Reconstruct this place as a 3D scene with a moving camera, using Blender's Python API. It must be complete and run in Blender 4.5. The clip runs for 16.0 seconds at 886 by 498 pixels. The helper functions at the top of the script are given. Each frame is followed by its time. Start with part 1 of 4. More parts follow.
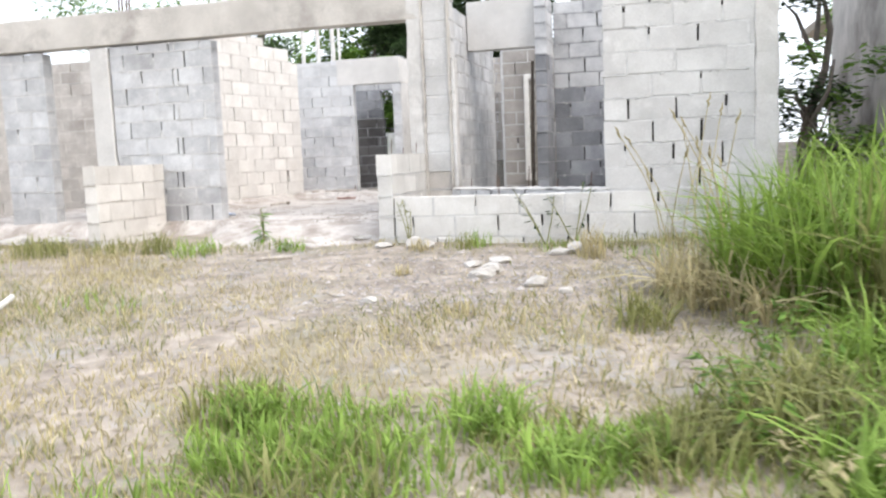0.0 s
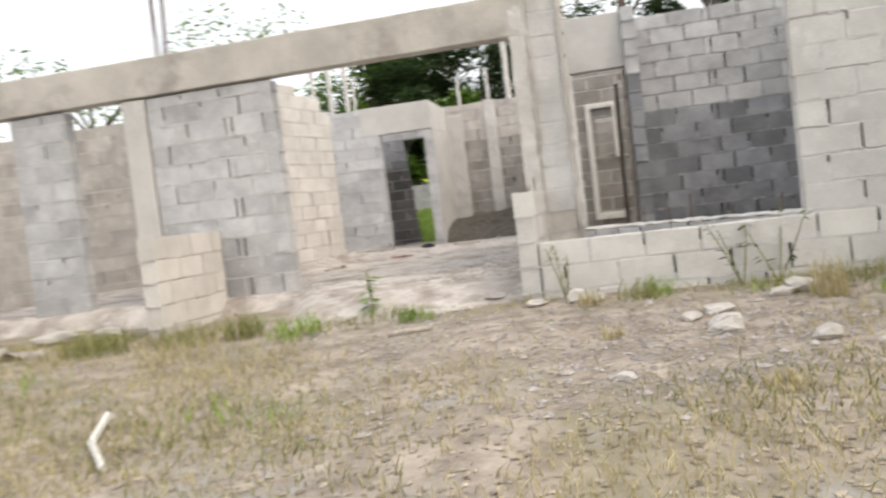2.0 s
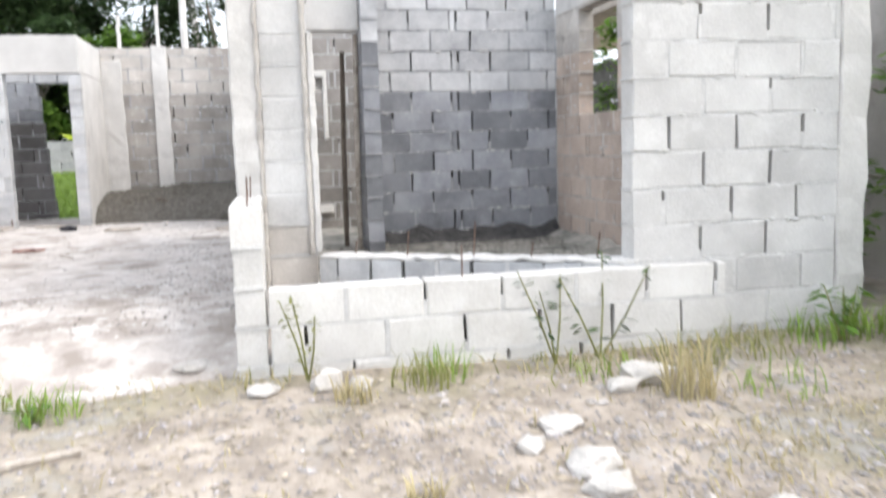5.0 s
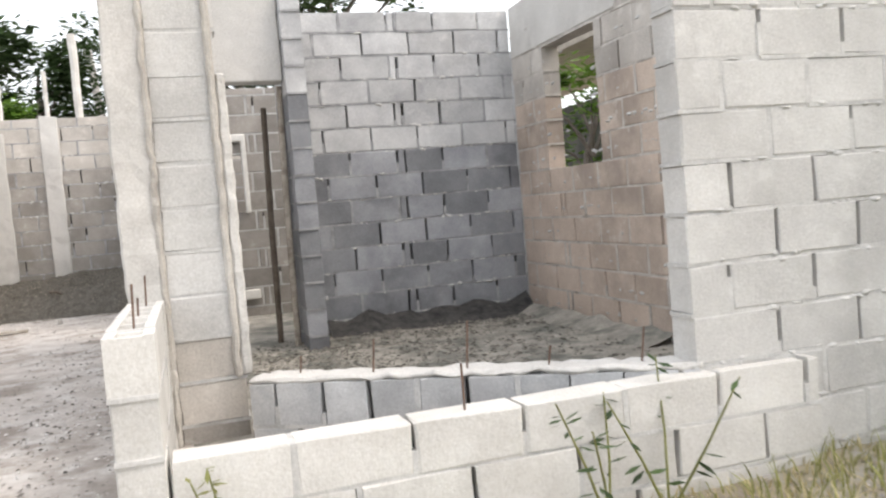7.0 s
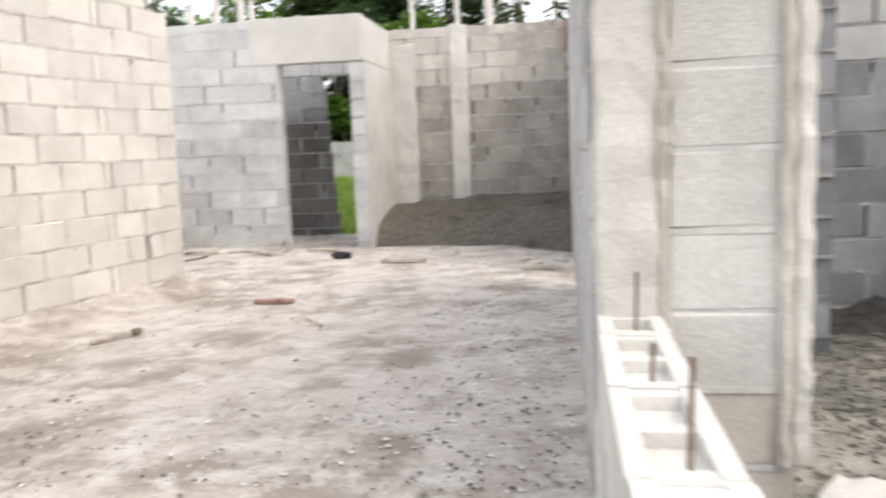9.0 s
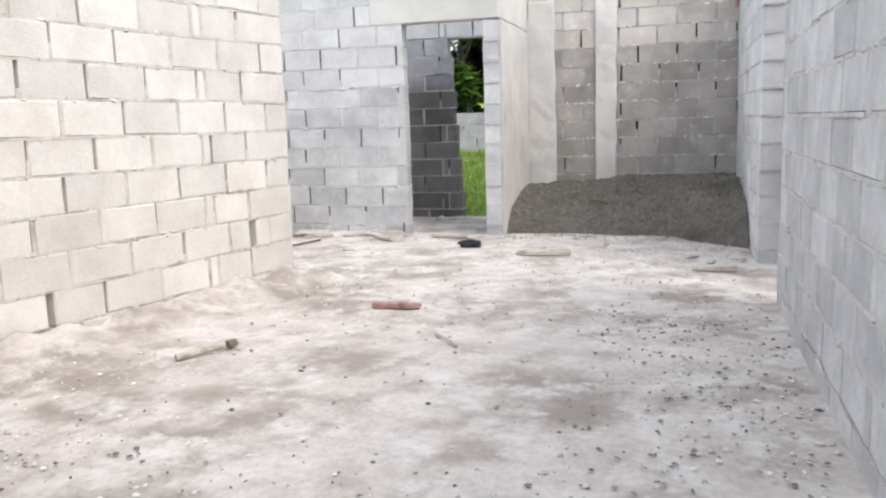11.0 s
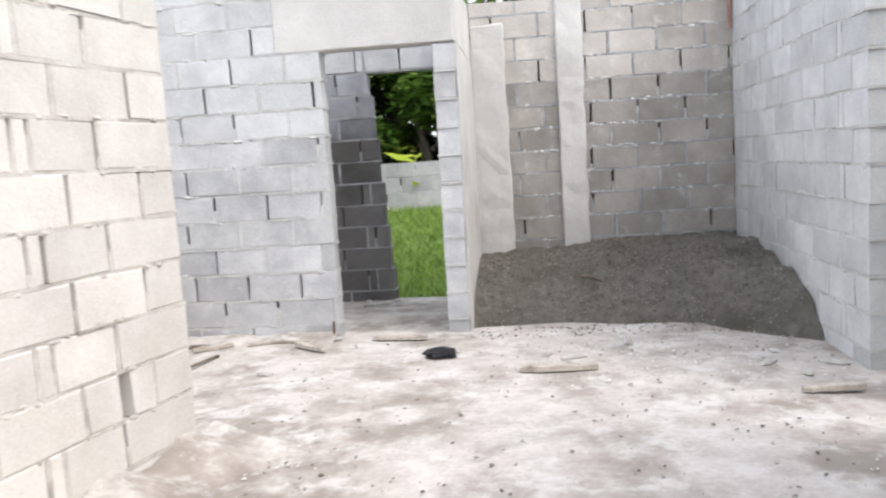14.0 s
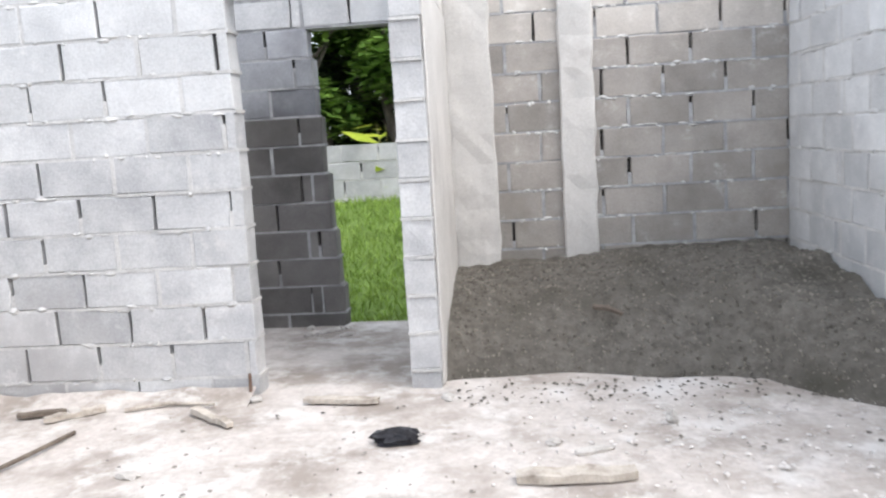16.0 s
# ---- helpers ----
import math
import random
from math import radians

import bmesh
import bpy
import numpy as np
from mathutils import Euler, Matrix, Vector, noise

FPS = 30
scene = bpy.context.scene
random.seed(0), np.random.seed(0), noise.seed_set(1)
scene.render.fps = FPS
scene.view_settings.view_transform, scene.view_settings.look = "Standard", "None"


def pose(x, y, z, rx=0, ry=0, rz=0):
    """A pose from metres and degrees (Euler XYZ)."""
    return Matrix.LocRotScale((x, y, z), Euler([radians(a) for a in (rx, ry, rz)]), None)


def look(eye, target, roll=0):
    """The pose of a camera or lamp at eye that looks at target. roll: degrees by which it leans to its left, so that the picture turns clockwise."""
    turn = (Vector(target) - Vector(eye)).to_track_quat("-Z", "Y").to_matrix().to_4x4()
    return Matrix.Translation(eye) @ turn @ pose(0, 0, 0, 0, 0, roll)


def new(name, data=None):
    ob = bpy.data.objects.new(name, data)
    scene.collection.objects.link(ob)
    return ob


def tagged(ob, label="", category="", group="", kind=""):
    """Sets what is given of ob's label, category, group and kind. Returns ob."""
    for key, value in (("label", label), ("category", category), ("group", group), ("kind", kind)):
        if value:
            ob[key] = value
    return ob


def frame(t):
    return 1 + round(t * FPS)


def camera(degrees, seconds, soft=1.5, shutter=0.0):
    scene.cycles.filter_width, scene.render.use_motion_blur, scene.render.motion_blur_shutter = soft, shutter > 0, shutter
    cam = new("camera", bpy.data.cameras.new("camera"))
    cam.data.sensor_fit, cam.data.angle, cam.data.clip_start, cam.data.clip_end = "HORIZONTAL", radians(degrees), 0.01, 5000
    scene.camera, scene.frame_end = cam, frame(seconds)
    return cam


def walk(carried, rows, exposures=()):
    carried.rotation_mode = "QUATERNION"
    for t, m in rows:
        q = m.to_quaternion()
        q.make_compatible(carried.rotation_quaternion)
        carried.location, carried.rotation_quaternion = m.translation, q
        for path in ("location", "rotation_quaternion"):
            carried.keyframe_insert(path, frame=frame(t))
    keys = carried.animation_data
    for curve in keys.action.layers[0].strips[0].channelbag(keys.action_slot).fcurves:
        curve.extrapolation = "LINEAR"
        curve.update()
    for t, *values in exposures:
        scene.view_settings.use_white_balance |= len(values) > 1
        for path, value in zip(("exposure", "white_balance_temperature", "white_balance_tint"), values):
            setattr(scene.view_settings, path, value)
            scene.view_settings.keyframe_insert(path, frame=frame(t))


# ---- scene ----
cam = camera(57.0, 16.0, soft=2.3, shutter=0.4)
PATH = [
    (0, (-0.031, 0.127, 1.264), (-0.54, 2.048, 1.036), -2.3),
    (0.5, (-0.457, 0.485, 1.21), (-0.961, 2.414, 1.059), -6.0),
    (1, (-0.995, 0.645, 1.252), (-1.64, 2.536, 1.162), -4.8),
    (1.5, (-1.407, 0.897, 1.234), (-2.045, 2.789, 1.108), -7.4),
    (2, (-1.863, 1.204, 1.23), (-2.279, 3.158, 1.135), -6.9),
    (2.5, (-2.187, 1.618, 1.187), (-2.138, 3.613, 1.049), -6.6),
    (3, (-2.355, 2.035, 1.293), (-2.155, 4.02, 1.162), -6.9),
    (3.5, (-2.405, 2.364, 1.285), (-2.086, 4.325, 1.057), -12.2),
    (4, (-2.402, 2.694, 1.375), (-1.769, 4.553, 0.995), -9.9),
    (4.5, (-2.397, 3.167, 1.484), (-2.034, 5.102, 1.134), -4.2),
    (5, (-2.414, 3.462, 1.561), (-2.008, 5.404, 1.314), -1.7),
    (5.2, (-2.423, 3.642, 1.583), (-1.974, 5.587, 1.457), -4.1),
    (7.3, (-2.328, 5.156, 1.619), (-1.732, 7.062, 1.524), -4.7),
    (7.5, (-2.351, 5.416, 1.621), (-1.77, 7.329, 1.556), -4.8),
    (7.7, (-2.395, 5.7, 1.627), (-1.843, 7.622, 1.588), -1.9),
    (8, (-2.487, 5.873, 1.654), (-2.045, 7.822, 1.562), -3.0),
    (8.5, (-2.603, 6.231, 1.702), (-2.538, 8.223, 1.536), -3.5),
    (8.6, (-2.612, 6.327, 1.702), (-2.612, 8.318, 1.509), -3.9),
    (9, (-2.691, 6.684, 1.726), (-2.992, 8.646, 1.48), -2.2),
    (9.5, (-2.869, 7.071, 1.697), (-3.458, 8.956, 1.385), -2.3),
    (11.8, (-3.491, 8.208, 1.817), (-3.999, 10.123, 1.54), -0.1),
    (12, (-3.613, 8.341, 1.847), (-4.109, 10.265, 1.613), 0.5),
    (12.5, (-3.812, 8.662, 1.818), (-4.317, 10.584, 1.592), -1.7),
    (13, (-4.057, 8.992, 1.829), (-4.389, 10.94, 1.522), -2.8),
    (13.5, (-4.237, 9.393, 1.892), (-4.598, 11.345, 1.649), -3.5),
    (14, (-4.368, 9.786, 1.873), (-4.6, 11.761, 1.661), -3.6),
    (14.5, (-4.448, 10.225, 1.852), (-4.578, 12.205, 1.602), -1.5),
    (15, (-4.527, 10.69, 1.879), (-4.688, 12.665, 1.612), -2.5),
    (15.5, (-4.533, 11.126, 1.906), (-4.633, 13.105, 1.63), -4.0),
    (16, (-4.471, 11.538, 1.931), (-4.649, 13.511, 1.657), -3.4),
]
EXPOSURES = [(0.0, 0.95, 6200, 10), (1.0, 0.6, 6600, 10), (1.5, 0.4, 6700, 10), (2.0, 0.45, 6800, 10), (2.5, 0.5, 7700, 10), (3.0, 0.65, 6600, 10), (3.5, 0.8, 6250, 10), (4.0, 0.8, 6200, 10), (5.0, 1.1, 6200, 10), (7.5, 0.8, 6700, 10), (8.5, 0.95, 6700, 10), (9.5, 0.7, 6600, 10), (12.0, 0.97, 6100, 10), (12.5, 0.77, 6150, 10), (13.5, 0.95, 6100, 10), (14.5, 0.9, 6350, 10), (16.0, 1.1, 6100, 10)]
walk(cam, [(t, look(eye, target, roll)) for t, eye, target, roll in PATH], EXPOSURES)

# ---- light: bright hazy sky, soft sun from the right ----
SUN_EL, SUN_AZ = radians(52), radians(118)   # azimuth clockwise from +y
world = bpy.data.worlds.new("sky")
scene.world = world
world.use_nodes = True
wn = world.node_tree.nodes
sky = wn.new("ShaderNodeTexSky")
sky.sky_type, sky.sun_disc, sky.sun_elevation, sky.sun_rotation = "NISHITA", False, SUN_EL, SUN_AZ
sky.air_density, sky.dust_density, sky.ozone_density = 1.0, 6.0, 1.0
haze = wn.new("ShaderNodeMixRGB")
haze.inputs[0].default_value = 0.55
haze.inputs[2].default_value = (10.5, 10.8, 11.2, 1)
world.node_tree.links.new(sky.outputs[0], haze.inputs[1])
world.node_tree.links.new(haze.outputs[0], wn["Background"].inputs[0])
wn["Background"].inputs[1].default_value = 0.14
sun = new("sun", bpy.data.lights.new("sun", "SUN"))
sun.data.energy, sun.data.angle, sun.data.color = 0.6, radians(24), (1.0, 0.95, 0.87)
sun_dir = Vector((math.sin(SUN_AZ) * math.cos(SUN_EL), math.cos(SUN_AZ) * math.cos(SUN_EL), math.sin(SUN_EL)))
sun.matrix_world = look(sun_dir * 40, (0, 0, 0))

# ---- materials ----
def ramp(nt, fac, stops):
    r = nt.nodes.new("ShaderNodeValToRGB")
    while len(r.color_ramp.elements) < len(stops):
        r.color_ramp.elements.new(0.5)
    for e, (p, c) in zip(r.color_ramp.elements, stops):
        e.position, e.color = p, (*c, 1)
    nt.links.new(fac, r.inputs[0])
    return r.outputs[0]


def noise_tex(nt, vec, scale, detail=4.0, rough=0.6):
    n = nt.nodes.new("ShaderNodeTexNoise")
    n.inputs["Scale"].default_value, n.inputs["Detail"].default_value, n.inputs["Roughness"].default_value = scale, detail, rough
    nt.links.new(vec, n.inputs["Vector"])
    return n.outputs[0]


def mix(nt, fac, a, b, mode="MIX"):
    m = nt.nodes.new("ShaderNodeMixRGB")
    m.blend_type = mode
    for sock, v in zip(m.inputs, (fac, a, b)):
        if isinstance(v, (int, float)):
            sock.default_value = v
        elif isinstance(v, tuple):
            sock.default_value = (*v, 1)
        else:
            nt.links.new(v, sock)
    return m.outputs[0]


def material(name, dark, light, scale=6.0, grain=90.0, bump=0.45, rough=0.9, vary=0.0, stain=None, stain_scale=0.9, stain_at=(0.5, 0.68), island=False, smear=None, smear_scale=6.0, smear_at=(0.58, 0.70)):
    """Mottled base between two colours, fine grain, optional stains and variation from piece to piece."""
    m = bpy.data.materials.new(name)
    m.use_nodes = True
    nt = m.node_tree
    bsdf = nt.nodes["Principled BSDF"]
    geo = nt.nodes.new("ShaderNodeNewGeometry")
    pos = geo.outputs["Position"]
    col = ramp(nt, noise_tex(nt, pos, scale), [(0.3, dark), (0.7, light)])
    fine = noise_tex(nt, pos, grain, 3.0, 0.7)
    col = mix(nt, 0.5, col, ramp(nt, fine, [(0.25, (0.35, 0.35, 0.35)), (0.75, (0.66, 0.66, 0.66))]), "OVERLAY")
    if stain:
        f = noise_tex(nt, pos, stain_scale, 6.0, 0.65)
        col = mix(nt, ramp(nt, f, [(stain_at[0], (0, 0, 0)), (stain_at[1], (1, 1, 1))]), col, stain)
    if smear:
        f = noise_tex(nt, pos, smear_scale, 8.0, 0.72)
        col = mix(nt, ramp(nt, f, [(smear_at[0], (0, 0, 0)), (smear_at[1], (0.85, 0.85, 0.85))]), col, smear)
    if vary:
        rnd = geo.outputs["Random Per Island"] if island else nt.nodes.new("ShaderNodeObjectInfo").outputs["Random"]
        hsv = nt.nodes.new("ShaderNodeHueSaturation")
        mr = nt.nodes.new("ShaderNodeMapRange")
        mr.inputs["To Min"].default_value, mr.inputs["To Max"].default_value = 1 - vary, 1 + vary
        nt.links.new(rnd, mr.inputs["Value"])
        nt.links.new(mr.outputs[0], hsv.inputs["Value"])
        nt.links.new(col, hsv.inputs["Color"])
        col = hsv.outputs[0]
    nt.links.new(col, bsdf.inputs["Base Color"])
    bsdf.inputs["Roughness"].default_value = rough
    bsdf.inputs["Specular IOR Level"].default_value = 0.25
    if bump:
        b = nt.nodes.new("ShaderNodeBump")
        b.inputs["Strength"].default_value, b.inputs["Distance"].default_value = bump, 0.012
        nt.links.new(mix(nt, 0.5, fine, noise_tex(nt, pos, grain * 0.3)), b.inputs["Height"])
        nt.links.new(b.outputs[0], bsdf.inputs["Normal"])
    return m


LIME = (0.60, 0.59, 0.57)
BLOCK = material("grey_block", (0.37, 0.37, 0.375), (0.55, 0.55, 0.545), 4, vary=0.14, stain=(0.34, 0.33, 0.325), stain_at=(0.52, 0.72), smear=LIME)
BLOCK_FRONT = material("weathered_block", (0.45, 0.44, 0.425), (0.58, 0.57, 0.55), 3, vary=0.06, stain=(0.38, 0.37, 0.355), stain_at=(0.52, 0.74), smear=LIME)
BLOCK_PALE = material("pale_block", (0.53, 0.50, 0.46), (0.66, 0.63, 0.585), 3, vary=0.08, stain=(0.48, 0.43, 0.37), stain_at=(0.58, 0.8))
BLOCK_LIGHT = material("light_grey_block", (0.50, 0.485, 0.46), (0.62, 0.605, 0.575), 3, vary=0.08, stain=(0.40, 0.38, 0.35), stain_at=(0.55, 0.78), smear=LIME)
BLOCK_COOL = material("cool_grey_block", (0.45, 0.452, 0.452), (0.60, 0.60, 0.595), 3, vary=0.1, stain=(0.38, 0.385, 0.39), stain_at=(0.54, 0.74), smear=LIME)
BLOCK_TAN = material("tan_block", (0.46, 0.375, 0.31), (0.60, 0.50, 0.42), 3, vary=0.10, stain=(0.32, 0.265, 0.225), smear=(0.58, 0.53, 0.48))
BLOCK_TANGREY = material("tan_grey_block", (0.39, 0.36, 0.325), (0.53, 0.497, 0.455), 3, vary=0.12, stain=(0.33, 0.30, 0.27), smear=(0.58, 0.55, 0.51))
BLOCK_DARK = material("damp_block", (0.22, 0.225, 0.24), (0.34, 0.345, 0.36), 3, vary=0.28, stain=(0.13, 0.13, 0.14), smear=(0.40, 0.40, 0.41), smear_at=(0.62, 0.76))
BLOCK_BROWN = material("brown_grey_block", (0.245, 0.226, 0.205), (0.365, 0.338, 0.31), 3, vary=0.16, stain=(0.21, 0.19, 0.17), smear=(0.52, 0.51, 0.49), smear_at=(0.6, 0.74))
MORTAR = material("mortar", (0.40, 0.395, 0.385), (0.60, 0.59, 0.57), 7, stain=(0.30, 0.29, 0.275), stain_scale=3.5, stain_at=(0.55, 0.72))
MORTAR_PALE = material("pale_mortar", (0.44, 0.41, 0.375), (0.60, 0.57, 0.525), 12, stain=(0.30, 0.27, 0.24), stain_scale=3.5, stain_at=(0.5, 0.68))
MORTAR_DARK = material("damp_mortar", (0.22, 0.22, 0.225), (0.42, 0.42, 0.42), 8)
# Near-black slab in the walls: shade of the hollow blocks put into its colour.
CAVITY_SHADE = material("cavity_shade", (0.04, 0.038, 0.036), (0.07, 0.066, 0.062), 8)
CONCRETE = material("cast_concrete", (0.48, 0.465, 0.44), (0.60, 0.58, 0.55), 2.2, bump=0.4, stain=(0.37, 0.35, 0.33), stain_scale=1.4, stain_at=(0.55, 0.75))
CONCRETE_WARM = material("weathered_concrete", (0.40, 0.375, 0.34), (0.54, 0.51, 0.465), 2.2, bump=0.4, stain=(0.29, 0.265, 0.24), stain_scale=1.4, stain_at=(0.52, 0.7))
FENCE = material("old_render", (0.36, 0.34, 0.315), (0.55, 0.525, 0.49), 1.5, stain=(0.17, 0.155, 0.14), stain_scale=0.7)
BLOCK_DARKEST = material("darkest_block", (0.13, 0.122, 0.118), (0.20, 0.19, 0.182), 3, vary=0.25, stain=(0.09, 0.085, 0.08))
NEIGHBOUR = material("mossy_dark_wall", (0.07, 0.068, 0.06), (0.13, 0.125, 0.11), 2, stain=(0.045, 0.05, 0.035))
SLAB = material("dusty_slab", (0.35, 0.31, 0.275), (0.54, 0.50, 0.465), 3.2, grain=32, bump=0.6, stain=(0.27, 0.235, 0.205), stain_scale=2.2, stain_at=(0.46, 0.62), smear=(0.565, 0.54, 0.51), smear_scale=3.3, smear_at=(0.51, 0.63))
DUST_FLOOR = material("littered_slab", (0.23, 0.215, 0.19), (0.42, 0.39, 0.34), 5.0, grain=40, bump=0.6, stain=(0.16, 0.16, 0.14), stain_scale=3.0, stain_at=(0.48, 0.62))
SOIL = material("dry_yard_soil", (0.20, 0.17, 0.14), (0.42, 0.365, 0.305), 4.5, grain=24, bump=1.0, stain=(0.22, 0.20, 0.115), stain_scale=0.8, stain_at=(0.5, 0.66), smear=(0.33, 0.315, 0.31), smear_scale=1.6, smear_at=(0.55, 0.66))
GRAVEL = material("dark_sand", (0.07, 0.063, 0.053), (0.15, 0.137, 0.118), 16, grain=55, bump=1.0, stain=(0.06, 0.055, 0.043), stain_scale=2.0)
MOSS = material("grassy_soil", (0.09, 0.14, 0.03), (0.17, 0.25, 0.06), 6, grain=50, bump=0.8)
RUST = material("rusty_steel", (0.10, 0.065, 0.05), (0.18, 0.12, 0.09), 30, rough=0.7)
WOOD = material("weathered_wood", (0.36, 0.32, 0.27), (0.52, 0.47, 0.41), 14, stain=(0.2, 0.17, 0.14), stain_scale=6)
WOOD_RED = material("reddish_wood", (0.26, 0.15, 0.125), (0.38, 0.24, 0.21), 14, stain=(0.16, 0.10, 0.09), stain_scale=6)
WOOD_DARK = material("dark_wood", (0.10, 0.08, 0.065), (0.18, 0.15, 0.12), 14)
POLE = material("pale_pole", (0.52, 0.50, 0.47), (0.68, 0.66, 0.62), 6)
STONE = material("pale_rubble", (0.37, 0.35, 0.32), (0.54, 0.51, 0.475), 9, grain=60, bump=0.6)
CLOTH = material("black_cloth", (0.018, 0.018, 0.022), (0.05, 0.05, 0.055), 20)
PLASTIC = material("blue_plastic", (0.45, 0.5, 0.62), (0.7, 0.74, 0.8), 12, rough=0.5)
PAINT = material("white_frame_paint", (0.66, 0.64, 0.6), (0.78, 0.76, 0.72), 8, bump=0.1)
ROOF = material("rusty_roof_sheet", (0.3, 0.26, 0.22), (0.45, 0.4, 0.34), 5, rough=0.6)


def leafy(name, dark, light, vary=0.3):
    m = material(name, dark, light, 5, grain=25, bump=0.0, rough=0.55, vary=vary, island=True)
    nt = m.node_tree
    bsdf, out = nt.nodes["Principled BSDF"], nt.nodes["Material Output"]
    thin, both = nt.nodes.new("ShaderNodeBsdfTranslucent"), nt.nodes.new("ShaderNodeMixShader")
    nt.links.new(bsdf.inputs["Base Color"].links[0].from_socket, thin.inputs["Color"])
    both.inputs[0].default_value = 0.4
    nt.links.new(bsdf.outputs[0], both.inputs[1])
    nt.links.new(thin.outputs[0], both.inputs[2])
    nt.links.new(both.outputs[0], out.inputs["Surface"])
    return m


GRASS_DRY = leafy("dry_grass", (0.36, 0.31, 0.17), (0.54, 0.47, 0.28))
GRASS_OLIVE = leafy("olive_grass", (0.19, 0.20, 0.07), (0.31, 0.31, 0.12))
GRASS_GREEN = leafy("green_grass", (0.16, 0.25, 0.045), (0.32, 0.44, 0.10))
LEAF = leafy("tree_leaf", (0.03, 0.055, 0.022), (0.075, 0.115, 0.045), 0.45)
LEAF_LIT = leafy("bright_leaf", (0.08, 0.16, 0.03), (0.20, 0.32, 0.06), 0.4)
LEAF_YELLOW = leafy("yellow_green_leaf", (0.38, 0.48, 0.04), (0.50, 0.60, 0.07), 0.15)
BARK = material("bark", (0.12, 0.105, 0.09), (0.22, 0.19, 0.165), 10, bump=0.8)


# ---- building helpers ----
def mesh_of(name, verts, faces, mat, smooth=False):
    me = bpy.data.meshes.new(name)
    me.from_pydata(verts, [], faces)
    if mat:
        me.materials.append(mat)
    if smooth:
        me.polygons.foreach_set("use_smooth", [True] * len(me.polygons))
    me.update()
    return me


def part(name, bm, mat, parent, label=""):
    me = bpy.data.meshes.new(name)
    bm.to_mesh(me)
    bm.free()
    me.materials.append(mat)
    ob = new(name, me)
    ob.parent = parent
    return tagged(ob, label)


BOXF = [(0, 3, 2, 1), (4, 5, 6, 7), (0, 1, 5, 4), (1, 2, 6, 5), (2, 3, 7, 6), (3, 0, 4, 7)]


def add_box(vs, fs, x0, x1, y0, y1, z0, z1):
    n = len(vs)
    vs += [(x0, y0, z0), (x1, y0, z0), (x1, y1, z0), (x0, y1, z0), (x0, y0, z1), (x1, y0, z1), (x1, y1, z1), (x0, y1, z1)]
    fs += [tuple(n + i for i in f) for f in BOXF]


rnd = random.Random(7)
BLOCKS = {}


def block_mesh(w, h, t, mat):
    """A chamfered, slightly chipped block; shared by all blocks of one size."""
    key = (round(w, 2), round(h, 2), round(t, 2), mat.name, rnd.randrange(3) if w > 0.3 else 0)
    if key not in BLOCKS:
        bm = bmesh.new()
        bmesh.ops.create_cube(bm, size=1)
        bmesh.ops.scale(bm, vec=(key[0] - 0.018, key[2], key[1] - 0.012), verts=bm.verts)
        bmesh.ops.bevel(bm, geom=bm.edges[:], offset=0.005, segments=1, affect="EDGES")
        for v in bm.verts:
            v.co += Vector((rnd.uniform(-1, 1), rnd.uniform(-0.5, 0.5), rnd.uniform(-1, 1))) * 0.005
        me = bpy.data.meshes.new("block")
        bm.to_mesh(me)
        bm.free()
        me.materials.append(mat)
        BLOCKS[key] = me
    return BLOCKS[key]


def hollow_mesh(w, h, t, mat):
    """A block with its cores open on top."""
    vs, fs = [], []
    w, h, n = w - 0.012, h - 0.013, 2 if w > 0.25 else 1
    add_box(vs, fs, -w / 2, w / 2, -t / 2, -t / 2 + 0.034, -h / 2, h / 2)
    add_box(vs, fs, -w / 2, w / 2, t / 2 - 0.034, t / 2, -h / 2, h / 2)
    web = 0.035
    for i in range(n + 1):
        u = -w / 2 + (w - web) * i / n
        add_box(vs, fs, u, u + web, -t / 2 + 0.034, t / 2 - 0.034, -h / 2, h / 2 - 0.004)
    add_box(vs, fs, -w / 2 + 0.01, w / 2 - 0.01, -t / 2 + 0.02, t / 2 - 0.02, -h / 2, h / 2 - 0.03)
    return mesh_of("block", vs, fs, mat)


COURSE, LENGTH, WALLS = 0.2, 0.41, []


